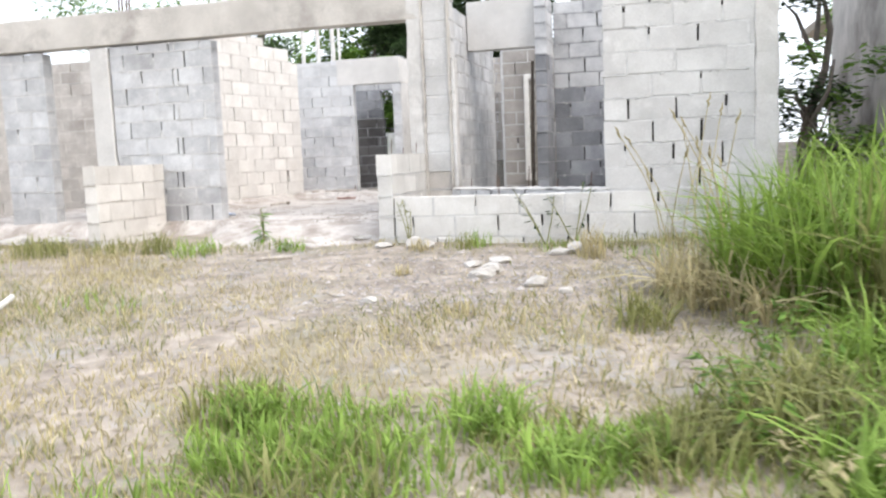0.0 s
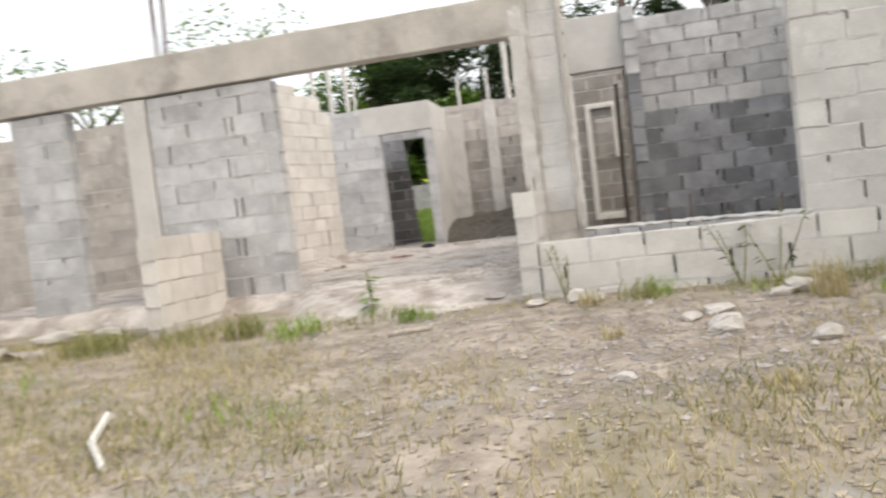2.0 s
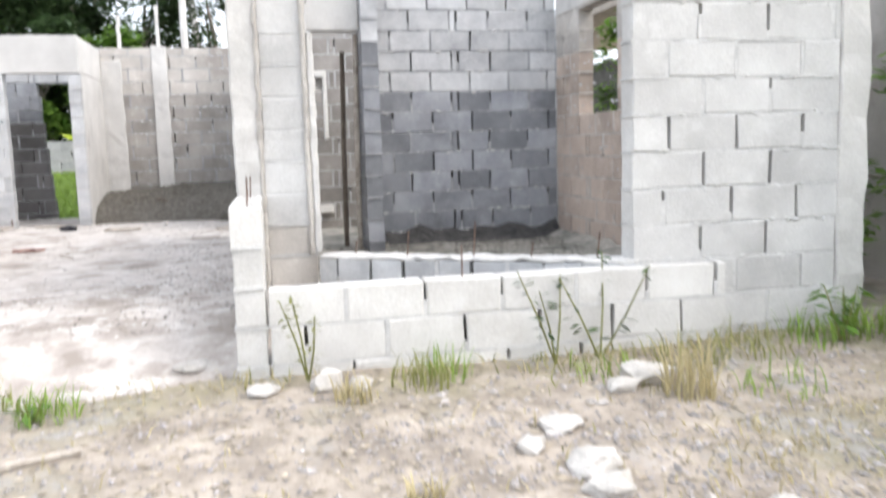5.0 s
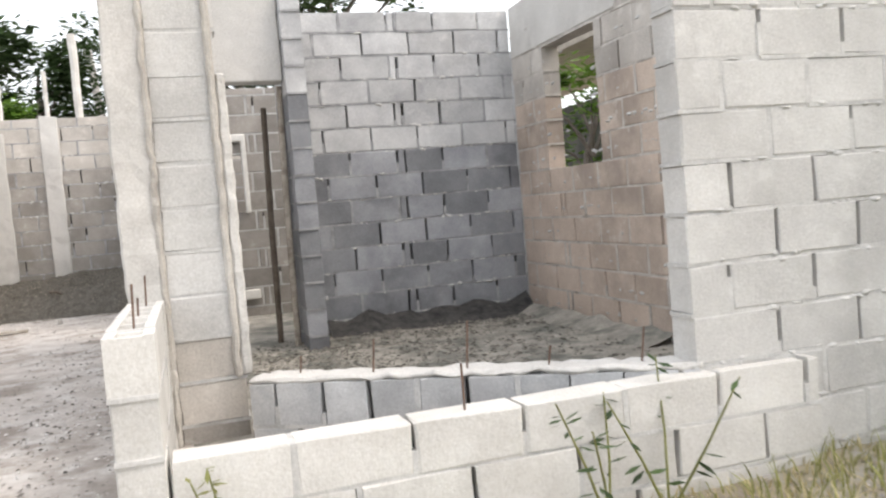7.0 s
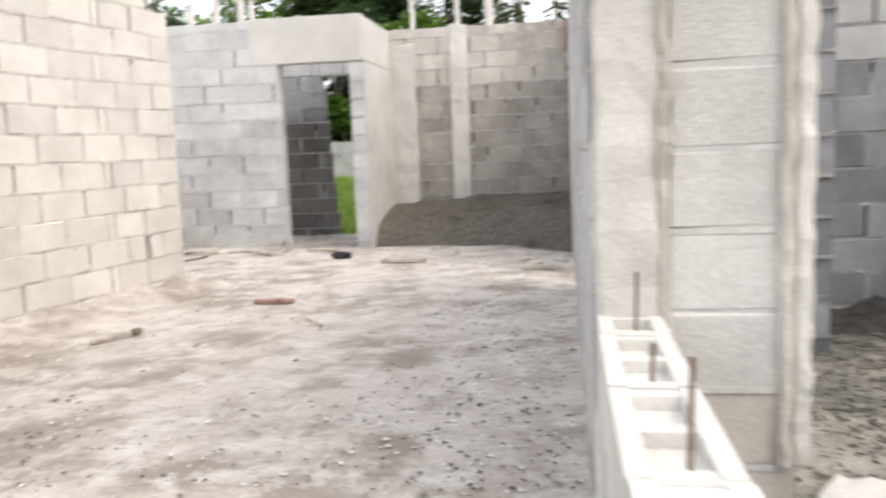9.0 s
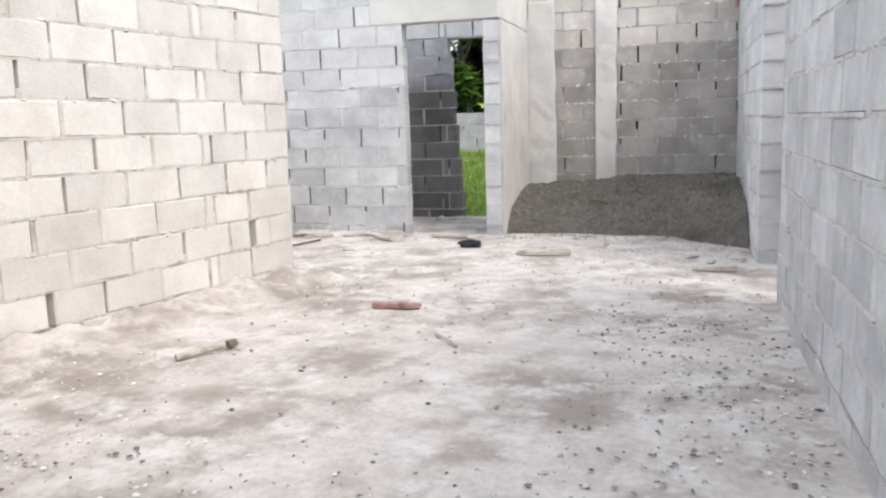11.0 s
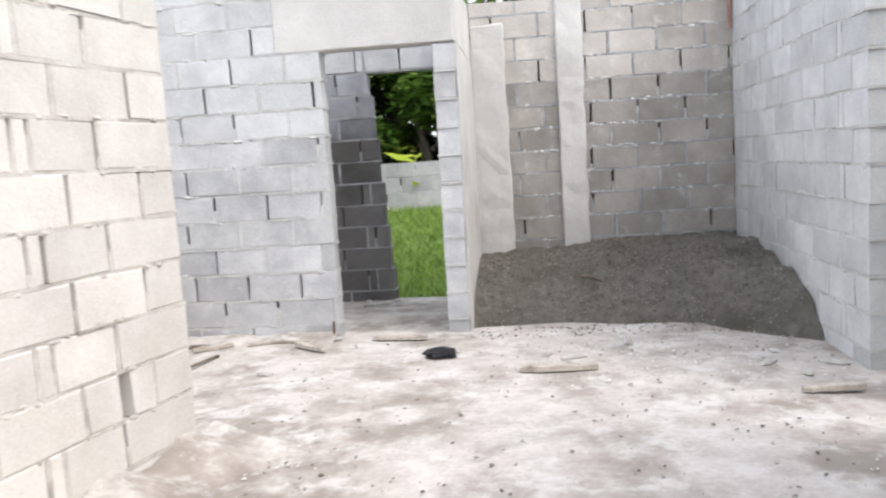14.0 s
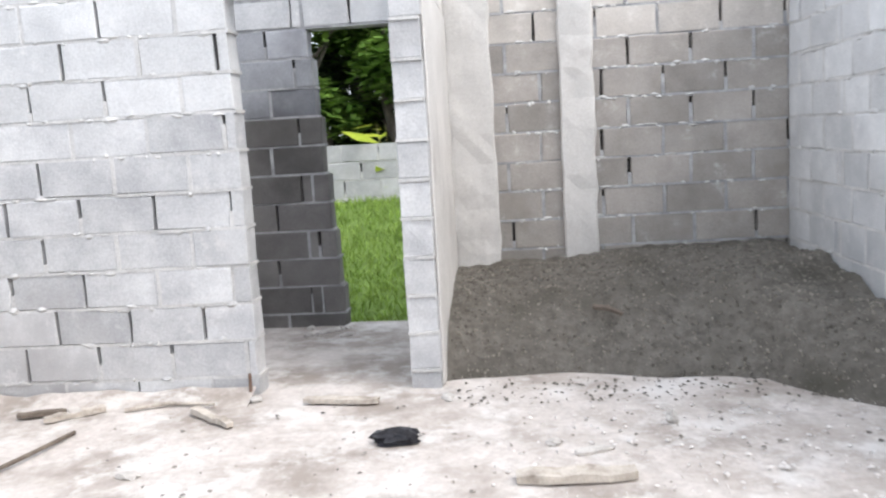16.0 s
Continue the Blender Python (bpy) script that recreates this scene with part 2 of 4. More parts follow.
def block_wall(name, a, b, z0, top, t=0.15, holes=(), mat=BLOCK, mortar=MORTAR, label="", open_joints=0.2, course_mat=None, start=0.0, pairs=True, hollow=False, unit=LENGTH):
    """A wall of hollow blocks from a to b (plan), whose face lies on the line a-b and whose thickness goes to the left of it.
    top: a height or a function of the distance along. holes: (u0, u1, z0, z1)."""
    a, b = Vector(a), Vector(b)
    length = (b - a).length
    d = (b - a) / length
    root = new(name)
    root.matrix_world = Matrix.Translation((a.x, a.y, 0)) @ Matrix.Rotation(math.atan2(d.y, d.x), 4, "Z")
    tagged(root, label or "unplastered grey hollow-block wall with open joints", "wall", kind="structure")
    tops = top if callable(top) else (lambda u: top)
    highest = max(tops(length * i / 40) for i in range(41))
    mv, mf, cv, cf = [], [], [], []
    k, z = 0, z0
    while z < highest - 0.03:
        h = min(COURSE, highest - z)
        cuts = [(0.0, length)]
        for u0, u1, h0, h1 in holes:
            if h0 < z + h * 0.5 < h1:
                cuts = [seg for s, e in cuts for seg in ((s, min(e, u0)), (max(s, u1), e)) if seg[1] - seg[0] > 0.02]
        m = course_mat(k) if course_mat else mat
        for s, e in cuts:
            joints = [s]
            u = -unit + (start if k % 2 else start + unit / 2) + rnd.uniform(-0.02, 0.02)
            while u < e:
                w = unit
                if u > s + 0.06 and u < e - 0.06:
                    joints.append(u)
                if pairs and abs(u % 1.64 - 0.8) < (0.21 if k % 2 else 0.1) and s + 0.2 < u < e - 0.2:
                    joints.append(u + 0.075)
                u += w
            joints.append(e)
            solid = [(p, q) for p, q in zip(joints, joints[1:]) if tops((p + q) / 2) > z + h * 0.6]
            for p, q in solid:
                WALLS.append((root, p, q, z, h, t, m, hollow and z + h > highest - 0.05))
                cv_in = min(0.03, (q - p) * 0.3)
                if not (hollow and z + h > highest - 0.05):
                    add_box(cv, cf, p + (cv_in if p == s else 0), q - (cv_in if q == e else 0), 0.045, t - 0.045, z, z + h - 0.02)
                rec = rnd.uniform(-0.003, 0.005)
                add_box(mv, mf, p, q, rec, t - rec, z - 0.008, z + 0.008)
                if p > s + 0.01:
                    fill = 1 if rnd.random() > open_joints else rnd.choice((0, 0, 0.25, 0.45, 0.7))
                    if fill:
                        add_box(mv, mf, p - 0.011, p + 0.011, rec, t - rec, z + 0.008, z + 0.008 + (h - 0.016) * fill)
        z += h
        k += 1
    for nm, vs, fs, mm in (("cavity_fill", cv, cf, CAVITY_SHADE), ("mortar", mv, mf, mortar)):
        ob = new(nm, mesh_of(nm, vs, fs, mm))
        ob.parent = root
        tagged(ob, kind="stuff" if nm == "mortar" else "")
    return root


def cast(name, x0, x1, y0, y1, z0, z1, mat=CONCRETE, label="", parent=None, rough=0.006, seg=0.16, category="concrete column", kind="structure", freq=5.0):
    """Cast concrete with uneven faces and worn arrises."""
    bm = bmesh.new()
    bmesh.ops.create_cube(bm, size=1)
    bmesh.ops.scale(bm, vec=(x1 - x0, y1 - y0, z1 - z0), verts=bm.verts)
    for ax, ln in ((0, x1 - x0), (1, y1 - y0), (2, z1 - z0)):
        n = int(min(ln / seg, 60))
        for i in range(1, n):
            co, no = [0, 0, 0], [0, 0, 0]
            co[ax], no[ax] = -ln / 2 + ln * i / n, 1
            bmesh.ops.bisect_plane(bm, geom=bm.verts[:] + bm.edges[:] + bm.faces[:], plane_co=co, plane_no=no)
    bmesh.ops.bevel(bm, geom=[e for e in bm.edges if len(e.link_faces) == 2 and e.calc_face_angle(0) > 1], offset=0.01, segments=1, affect="EDGES")
    c = Vector(((x0 + x1) / 2, (y0 + y1) / 2, (z0 + z1) / 2))
    for v in bm.verts:
        v.co += noise.noise_vector((v.co + c) * freq) * rough + noise.noise_vector((v.co + c) * freq * 3.7) * rough * 0.5
    ob = part(name, bm, mat, parent)
    ob.location = c
    if not parent:
        tagged(ob, label or "rough cast concrete, pale grey, with worn edges", category, kind=kind)
    return ob


# ---- ground, slab ----
def ground_z(x, y):
    g = min(max(y, -6), 7.7) * 0.058 + 0.0
    if y > 17.4:
        s = min(1, (y - 17.4) / 2.9)
        g = 0.5 + 0.75 * s * s * (3 - 2 * s)
    elif y > 7.7:
        g = 0.447
    return g + 0.035 * noise.noise((x * 0.7, y * 0.7, 0)) + 0.012 * noise.noise((x * 3, y * 3, 4))


def axis(lo, hi, step):
    far = [200, 120, 70, 40, 25, 14]
    fine = [lo + i * step for i in range(int((hi - lo) / step) + 1)]
    return [lo - f for f in far] + fine + [hi + f for f in reversed(far)]


xs, ys = axis(-14, 8, 0.16), axis(-5, 26, 0.16)
gv = [(x, y, ground_z(x, y)) for y in ys for x in xs]
nx = len(xs)
gf = [(j * nx + i, j * nx + i + 1, (j + 1) * nx + i + 1, (j + 1) * nx + i) for j in range(len(ys) - 1) for i in range(nx - 1)]
tagged(new("ground", mesh_of("ground", gv, gf, SOIL, True)), "dry brown yard soil with patches of straw", "ground", kind="structure")
FLOOR = 0.62


def slab(name, x0, x1, y0, y1, mat, label, ragged=False):
    step = 0.14
    nx, ny = int((x1 - x0) / step) + 1, int((y1 - y0) / step) + 1
    vs = []
    for j in range(ny + 1):
        for i in range(nx + 1):
            x, y = x0 + (x1 - x0) * i / nx, y0 + (y1 - y0) * j / ny
            z = FLOOR + 0.012 * noise.noise((x * 1.3, y * 1.3, 0)) + 0.006 * noise.noise((x * 6, y * 6, 2))
            if ragged:
                side = min(1, max(0, (-4.5 - x) / 0.5))
                f = (y - 7.35 - 1.1 * side - 0.25 * noise.noise((x * 0.9, 0, 6))) / (0.9 - 0.6 * side)
                z += 0.03 * noise.noise((x * 3, y * 3, 1)) * max(0, 1 - f) - 0.24 * max(0, min(1, 1 - f)) ** 1.5
            vs.append((x, y, z))
    fs = [(j * (nx + 1) + i, j * (nx + 1) + i + 1, (j + 1) * (nx + 1) + i + 1, (j + 1) * (nx + 1) + i) for j in range(ny) for i in range(nx)]
    return tagged(new(name, mesh_of(name, vs, fs, mat, True)), label, "floor", kind="structure")


slab("floor", -9.4, -2.4, 7.0, 17.3, SLAB, "dusty pale concrete floor slab with brown dirt", True)
slab("floor_room", -2.4, 0.7, 8.0, 17.3, DUST_FLOOR, "dusty concrete floor littered with dark debris")

# ---- front of the house ----
STUB = "low stub wall of pale hollow blocks, cores open on top"
block_wall("wall_porch_side", (-2.62, 8.74), (-2.62, 7.52), 0.30, 1.30, 0.155, mat=BLOCK_LIGHT, mortar=MORTAR, label=STUB, hollow=True, open_joints=0.1, pairs=False)
block_wall("wall_porch_front", (-2.46, 7.53), (0.05, 7.53), 0.30, 0.885, 0.15, mat=BLOCK_LIGHT, mortar=MORTAR, start=0.2, pairs=False, label="low porch wall of pale hollow blocks with open joints", open_joints=0.6)
block_wall("wall_bay_sill", (-2.14, 8.55), (-0.46, 7.58), 0.30, 0.90, 0.15, mat=BLOCK, unit=0.215, pairs=False, label="diagonal sill wall of grey hollow blocks", open_joints=0.7)
block_wall("wall_front_right", (-0.49, 7.6), (0.79, 7.6), 0.30, 3.25, 0.15, mat=BLOCK_FRONT, pairs=False, label="tall grey hollow-block wall beside the bay opening", open_joints=0.7)
cast("wall_corner_right", 0.78, 0.97, 7.585, 7.78, 0.3, 3.3, label="rough concrete corner column of the house", rough=0.02, seg=0.09)
cast("wall_porch_post", -2.62, -2.455, 8.72, 8.92, 0.45, 3.12, label="cast concrete post with ragged edge", rough=0.014, seg=0.07)
# Pier's lowest courses darker: base stains and shade, both put into the block colour.
block_wall("wall_bay_pier", (-2.45, 8.74), (-2.13, 8.74), 0.30, 3.1, 0.15, mat=BLOCK_FRONT, unit=5.0, start=2.5, course_mat=lambda k: BLOCK_BROWN if k < 2 else BLOCK_TANGREY if k < 4 else BLOCK_FRONT, label="narrow pier of grey hollow blocks", pairs=False)
cast("wall_beam", -9.6, -2.47, 8.72, 8.90, 2.72, 3.10, CONCRETE_WARM, "long cast concrete beam across the open front", category="concrete beam", seg=0.22)
block_wall("wall_front_middle", (-6.35, 8.76), (-4.98, 8.76), 0.40, 2.70, 0.15, mat=BLOCK, label="grey hollow-block wall under the beam", open_joints=0.6)
cast("wall_front_jamb", -6.62, -6.36, 8.74, 8.9, 0.5, 2.70, label="smooth cast concrete door jamb")
block_wall("wall_front_pillar", (-7.95, 8.76), (-7.28, 8.76), 0.40, 2.70, 0.15, mat=BLOCK, label="grey block pillar with mortar smears", pairs=False)
cast("wall_front_left_jamb", -9.0, -8.55, 8.74, 8.9, 0.4, 2.70, label="smooth cast concrete jamb")
block_wall("wall_front_left", (-11.5, 8.76), (-9.01, 8.76), 0.40, 2.70, 0.15, mat=BLOCK)
block_wall("wall_left_porch_side", (-5.84, 8.70), (-5.84, 7.46), 0.30, 1.30, 0.15, hollow=True, mat=BLOCK_PALE, mortar=MORTAR_PALE, label=STUB, open_joints=0.1, pairs=False)
cast("wall_far_left_panel", -10.5, -7.45, 7.4, 7.55, 0.36, 1.17, CONCRETE, "low smooth rendered wall with a dark gap beneath", category="wall")

# ---- large room ----
PALE = "sunlit pale hollow-block wall, joints partly open"
def stepped(u):
    return 3.25 - 0.2 * max(0, int((u - 1.6) / 0.8))


block_wall("wall_left", (-6.63, 10.0), (-5.95, 13.25), 0.52, stepped, 0.15, holes=[(2.86, 2.91, 0.92, 1.12), (1.27, 1.30, 0.72, 0.92)], mat=BLOCK_PALE, mortar=MORTAR_PALE, label=PALE, open_joints=0.6)
block_wall("wall_left_return", (-6.3, 8.95), (-6.63, 10.0), 0.52, 3.1, 0.15, mat=BLOCK_PALE, mortar=MORTAR_PALE, label=PALE)
block_wall("wall_inner_back", (-8.4, 15.66), (-5.86, 15.66), 0.52, 3.22, 0.15, course_mat=lambda k: BLOCK if k < 8 else BLOCK_COOL, open_joints=0.5, label="grey hollow-block wall beside the doorway")
cast("wall_lintel", -6.2, -4.885, 15.655, 15.82, 2.72, 3.23, CONCRETE, "smooth cast concrete lintel over the doorway", category="lintel")
block_wall("wall_partition", (-4.89, 15.66), (-4.89, 17.2), 0.52, 2.72, 0.16, label="thin block partition, whitish mortar on its face")
cast("wall_partition_top", -5.05, -4.885, 15.825, 17.2, 2.725, 3.22, CONCRETE, "cast concrete band on the partition", category="lintel")
cast("wall_partition_render", -4.893, -4.876, 15.72, 17.16, 0.62, 2.72, CONCRETE, "whitish mortar coat on the partition's face", category="render", rough=0.006, seg=0.1)


# Lowest eight courses darkest, the next three dark, plain grey above.
def dark_low_course(k):
    return BLOCK_DARKEST if k < 8 else BLOCK_DARK if k < 11 else BLOCK


DOOR_EDGE = [(2.70 - 0.013 * k + (0.015 if k % 2 else 0), 3.27, 0.52 + 0.2 * k, 0.72 + 0.2 * k) for k in range(-1, 11)]
block_wall("wall_back_left", (-8.4, 17.2), (-4.89, 17.2), 0.52, 3.25, 0.15, holes=DOOR_EDGE, mortar=MORTAR_DARK, course_mat=dark_low_course, open_joints=0.4, label="dark hollow-block back wall, darker in its lower courses, with a ragged doorway")
block_wall("wall_passage_end", (-8.4, 17.2), (-8.4, 15.82), 0.52, 3.2, 0.15, label="grey hollow-block wall at the end of the passage")
block_wall("wall_back", (-4.89, 17.2), (0.55, 17.2), 0.52, 3.25, 0.15, mortar=MORTAR_DARK, label="brown-grey hollow-block back wall", open_joints=0.5, course_mat=lambda k: BLOCK_BROWN if k < 10 else BLOCK_TANGREY)
cast("wall_back_column", -4.885, -4.58, 17.165, 17.21, 0.9, 3.05, CONCRETE, "pale cast concrete strip with ragged edges", rough=0.015, seg=0.1)
cast("wall_back_column_narrow", -4.13, -3.9, 17.165, 17.21, 0.9, 3.27, CONCRETE, "pale narrow cast concrete strip", rough=0.015, seg=0.1)
block_wall("wall_right", (-2.63, 17.19), (-2.63, 14.3), 0.52, 3.25, 0.15, mat=BLOCK_COOL, label="grey hollow-block side wall with small mortar dabs")
block_wall("wall_right_near", (-2.63, 12.9), (-2.63, 8.93), 0.52, 3.1, 0.15, label="grey hollow-block wall beside the porch post")

# ---- bay room ----
def dark_course(k):
    return BLOCK if k >= 9 else (BLOCK_COOL if k == 8 else BLOCK_DARK)


sill_cap = cast("trim_sill", -0.97, 0.97, -0.075, 0.075, -0.012, 0.014, CONCRETE, "whitish ragged mortar bed on the sill", category="sill", rough=0.014, seg=0.04, freq=11.0)
sill_cap.matrix_world = Matrix.Translation((-1.262, 8.130, 0.905)) @ Matrix.Rotation(math.atan2(-0.97, 1.68), 4, "Z")
cast("trim_jamb", -2.15, -2.105, 8.725, 8.87, 0.9, 2.3, CONCRETE, "whitish ragged mortar edge of the opening", category="trim", rough=0.01, seg=0.03, freq=12.0)
cast("trim_post_joint", -2.472, -2.442, 8.708, 8.76, 0.5, 3.1, CONCRETE_WARM, "ragged mortar line between post and blocks", category="trim", rough=0.013, seg=0.03, freq=15.0)
cast("trim_pier_edge", -2.185, -2.152, 8.716, 8.75, 0.9, 3.1, CONCRETE_WARM, "rounded mortar ridge along the pier's edge", category="trim", rough=0.009, seg=0.03, freq=12.0)
block_wall("wall_bay_back", (-1.40, 11.65), (0.55, 11.65), 0.52, 3.29, 0.15, mortar=MORTAR_DARK, label="hollow-block wall, damp and dark below a light course", open_joints=0.75, course_mat=dark_course)
block_wall("wall_bay_right", (0.55, 11.65), (0.55, 7.75), 0.44, 3.24, 0.15, holes=[(0.65, 1.52, 1.8, 2.84)], mortar=MORTAR_PALE, label="tan stained hollow-block wall with a window opening", open_joints=0.45, course_mat=lambda k: BLOCK_TAN if k < 10 else BLOCK_TANGREY)
cast("wall_bay_lintel", 0.545, 0.71, 9.8, 11.64, 2.85, 3.3, CONCRETE, "smooth cast concrete lintel", category="lintel")
block_wall("wall_bay_nib", (-1.55, 11.64), (-1.55, 10.9), 0.52, 3.29, 0.15, course_mat=lambda k: BLOCK_DARK if k < 10 else BLOCK, mortar=MORTAR_DARK,  label="narrow block nib beside the doorway", pairs=False)
cast("wall_bay_door_lintel", -2.47, -1.555, 11.02, 11.17, 2.63, 3.27, CONCRETE, "cast concrete lintel over the inner doorway", category="lintel")
block_wall("wall_hall_back", (-2.47, 13.6), (0.55, 13.6), 0.52, 3.0, 0.15, holes=[(0.48, 0.74, 1.78, 2.42)], mat=BLOCK_BROWN, label="tan block wall with a small window opening")
block_wall("wall_house_right", (0.71, 17.2), (0.71, 11.82), 0.52, 3.0, 0.15)
block_wall("wall_left_room_back", (-11.5, 12.2), (-6.75, 12.2), 0.52, 3.08, 0.15, mat=BLOCK_TANGREY, mortar=MORTAR_PALE, label="tan block wall seen through the front openings")
block_wall("wall_garden", (-9.0, 20.5), (-2.5, 20.5), 0.9, 1.93, 0.15, mat=BLOCK, label="low grey block wall behind grass")
cast("wall_boundary", 2.2, 2.4, 6.3, 12.0, 0.2, 4.2, FENCE, "tall weathered boundary wall, stained dark", category="wall", seg=0.5)

cast("roof_neighbour", 3.7, 6.5, 12.6, 24.0, 3.95, 4.15, ROOF, "old rusty roof edge of the neighbouring house", category="roof", seg=0.6)
cast("wall_neighbour", 4.4, 4.6, 12.5, 24.0, 0.3, 3.2, NEIGHBOUR, "dark stained neighbour wall", category="wall", seg=0.6)
# ---- opening trims in the hall ----
for nm, x0, x1, z0, z1 in (("trim_1", -2.12, -2.04, 0.9, 2.5), ("trim_2", -1.73, -1.68, 1.7, 2.5), ("trim_3", -2.12, -1.68, 2.44, 2.52), ("trim_4", -2.12, -1.66, 0.8, 0.9)):
    cast(nm, x0, x1, 13.55, 13.597, z0, z1, PAINT, "whitish mortar band round the small window", category="trim", rough=0.004)

# ---- helpers for loose things ----
def lofted(path, radii, sides=7, seed=0, wobble=0.0):
    """Tube along a path, closed at both ends."""
    bm = bmesh.new()
    rings, r2 = [], random.Random(seed)
    for i, p in enumerate(path):
        p = Vector(p)
        d = (Vector(path[min(i + 1, len(path) - 1)]) - Vector(path[max(i - 1, 0)])).normalized()
        u = d.orthogonal().normalized()
        w = d.cross(u)
        rings.append([bm.verts.new(p + (u * math.cos(2 * math.pi * k / sides) + w * math.sin(2 * math.pi * k / sides)) * radii[i] * (1 + r2.uniform(-wobble, wobble))) for k in range(sides)])
    for a, b in zip(rings, rings[1:]):
        for k in range(sides):
            bm.faces.new((a[k], a[(k + 1) % sides], b[(k + 1) % sides], b[k]))
    bm.faces.new(list(reversed(rings[0])))
    bm.faces.new(rings[-1])
    return bm


def thing(name, bm, mat, label, category, group="", kind="", smooth=False):
    ob = part(name, bm, mat, None)
    if smooth:
        for p in ob.data.polygons:
            p.use_smooth = True
    return tagged(ob, label, category, group, kind)


def plank(a, b, width, thick, mat, label, seed=1, name="plank", z=FLOOR + 0.012):
    """A split, slightly bent board lying between two points."""
    a, b = Vector((*a, z)), Vector((*b, z))
    r2 = random.Random(seed)
    d = (b - a)
    n = Vector((-d.y, d.x, 0)).normalized()
    bm = bmesh.new()
    rows, k = [], 9
    for i in range(k):
        f = i / (k - 1)
        end = 0.75 if i in (0, k - 1) else 1
        w = width / 2 * end * (1 + r2.uniform(-0.12, 0.12))
        c = a + d * f + n * r2.uniform(-0.006, 0.006)
        h = thick * (1 + r2.uniform(-0.25, 0.25))
        rows.append([bm.verts.new(c - n * w), bm.verts.new(c + n * w), bm.verts.new(c + n * w * 0.9 + Vector((0, 0, h))), bm.verts.new(c - n * w * 0.9 + Vector((0, 0, h)))])
    for p, q in zip(rows, rows[1:]):
        for j in range(4):
            bm.faces.new((p[j], p[(j + 1) % 4], q[(j + 1) % 4], q[j]))
    bm.faces.new(list(reversed(rows[0])))
    bm.faces.new(rows[-1])
    return thing(name, bm, mat, label, "scrap wood")


def stick(pts, r, mat, label, name="stick", category="stick", group=""):
    return thing(name, lofted(pts, [r * (1 - 0.3 * i / len(pts)) for i in range(len(pts))], 6, 3, 0.15), mat, label, category, group)


def stone(x, y, z, sx, sy, sz, seed, mat=STONE, label="pale broken lump of rubble on the yard", name="stone", turn=0.0):
    bm = bmesh.new()
    bmesh.ops.create_icosphere(bm, subdivisions=2, radius=0.5)
    for v in bm.verts:
        p = v.co * 2
        v.co += noise.noise_vector(p * 1.1 + Vector((seed * 3.1, 0, 0))) * 0.24
        v.co = Vector((round(v.co.x * 5) / 5 * 0.5 + v.co.x * 0.5, v.co.y, v.co.z))
        v.co.x, v.co.y, v.co.z = v.co.x * sx, v.co.y * sy, max(v.co.z, -0.3) * sz
    ob = thing(name, bm, mat, label, "stone", "rubble lumps")
    ob.matrix_world = pose(x, y, z + sz * 0.22, 0, 0, turn)
    return ob


def bits(name, regions, n, size, mat, label, flat=0.3, seed=5, on_floor=False):
    """Crumbs and chips lying about; one object of many small pieces."""
    g = np.random.default_rng(seed)
    vs, fs = [], []
    for x0, x1, y0, y1, share in regions:
        for _ in range(int(n * share)):
            x, y, s = g.uniform(x0, x1), g.uniform(y0, y1), size * g.uniform(0.3, 1.0) ** 2 + 0.003
            z = FLOOR + 0.008 if on_floor else ground_z(x, y) + 0.004
            a = g.uniform(0, 6.28)
            dx, dy, l = math.cos(a) * s, math.sin(a) * s, g.uniform(0.3, 1)
            h = s * flat
            k = len(vs)
            vs += [(x - dx, y - dy, z), (x + dy * l, y - dx * l, z), (x + dx, y + dy, z), (x - dy * l, y + dx * l, z), (x + dx * 0.2, y - dy * 0.1, z + h)]
            fs += [(k, k + 1, k + 4), (k + 1, k + 2, k + 4), (k + 2, k + 3, k + 4), (k + 3, k, k + 4)]
    return tagged(new(name, mesh_of(name, vs, fs, mat)), label, "debris", kind="stuff")


def mound(name, line, half, height, mat, label, seed, step=0.07, wall_side=True):
    """A low ridge of dirt against the foot of a wall, from a to b; half: how far it reaches out."""
    a, b = Vector(line[0]), Vector(line[1])
    d = (b - a)
    n = Vector((d.y, -d.x)).normalized()
    nu, nv = max(2, int(d.length / step)), 7
    vs = []
    for i in range(nu + 1):
        for j in range(nv + 1):
            f = j / nv
            reach = half * (1 + 0.5 * noise.noise((i * 0.22, seed, 0)))
            p = a + d * (i / nu) + n * reach * f
            z = FLOOR - 0.012 + height * (1 - f) ** 1.3 * (1 + 0.6 * noise.noise((i * 0.3, seed, 3))) + 0.012 * noise.noise((p.x * 9, p.y * 9, seed)) * (1 - f)
            vs.append((p.x, p.y, z))
    fs = [(i * (nv + 1) + j, i * (nv + 1) + j + 1, (i + 1) * (nv + 1) + j + 1, (i + 1) * (nv + 1) + j) for i in range(nu) for j in range(nv)]
    return tagged(new(name, mesh_of(name, vs, fs, mat, True)), label, "dirt", kind="stuff")


# ---- sand heap in the back corner ----
def heap_z(x, y):
    toe = 15.72 + 0.13 * math.sin((x + 4.88) * 2.3 + 0.4) - max(0, (x + 3.25)) * 1.1 + 0.08 * noise.noise((x * 2.5, 1, 1))
    f = (y - toe) / 0.75
    k = max(f, 0)
    h = 0.47 * (1 - math.exp(-k * 1.9)) + 0.07 * noise.noise((x * 3, y * 3, 2)) * min(1, k * 3) + 0.022 * noise.noise((x * 14, y * 14, 2)) * min(1, k * 4)
    h += 0.05 * min(1, k) * math.sin((x + 4.2) * 1.9)
    return FLOOR - 0.02 + max(h, 0) + (0 if f > 0 else -0.02)


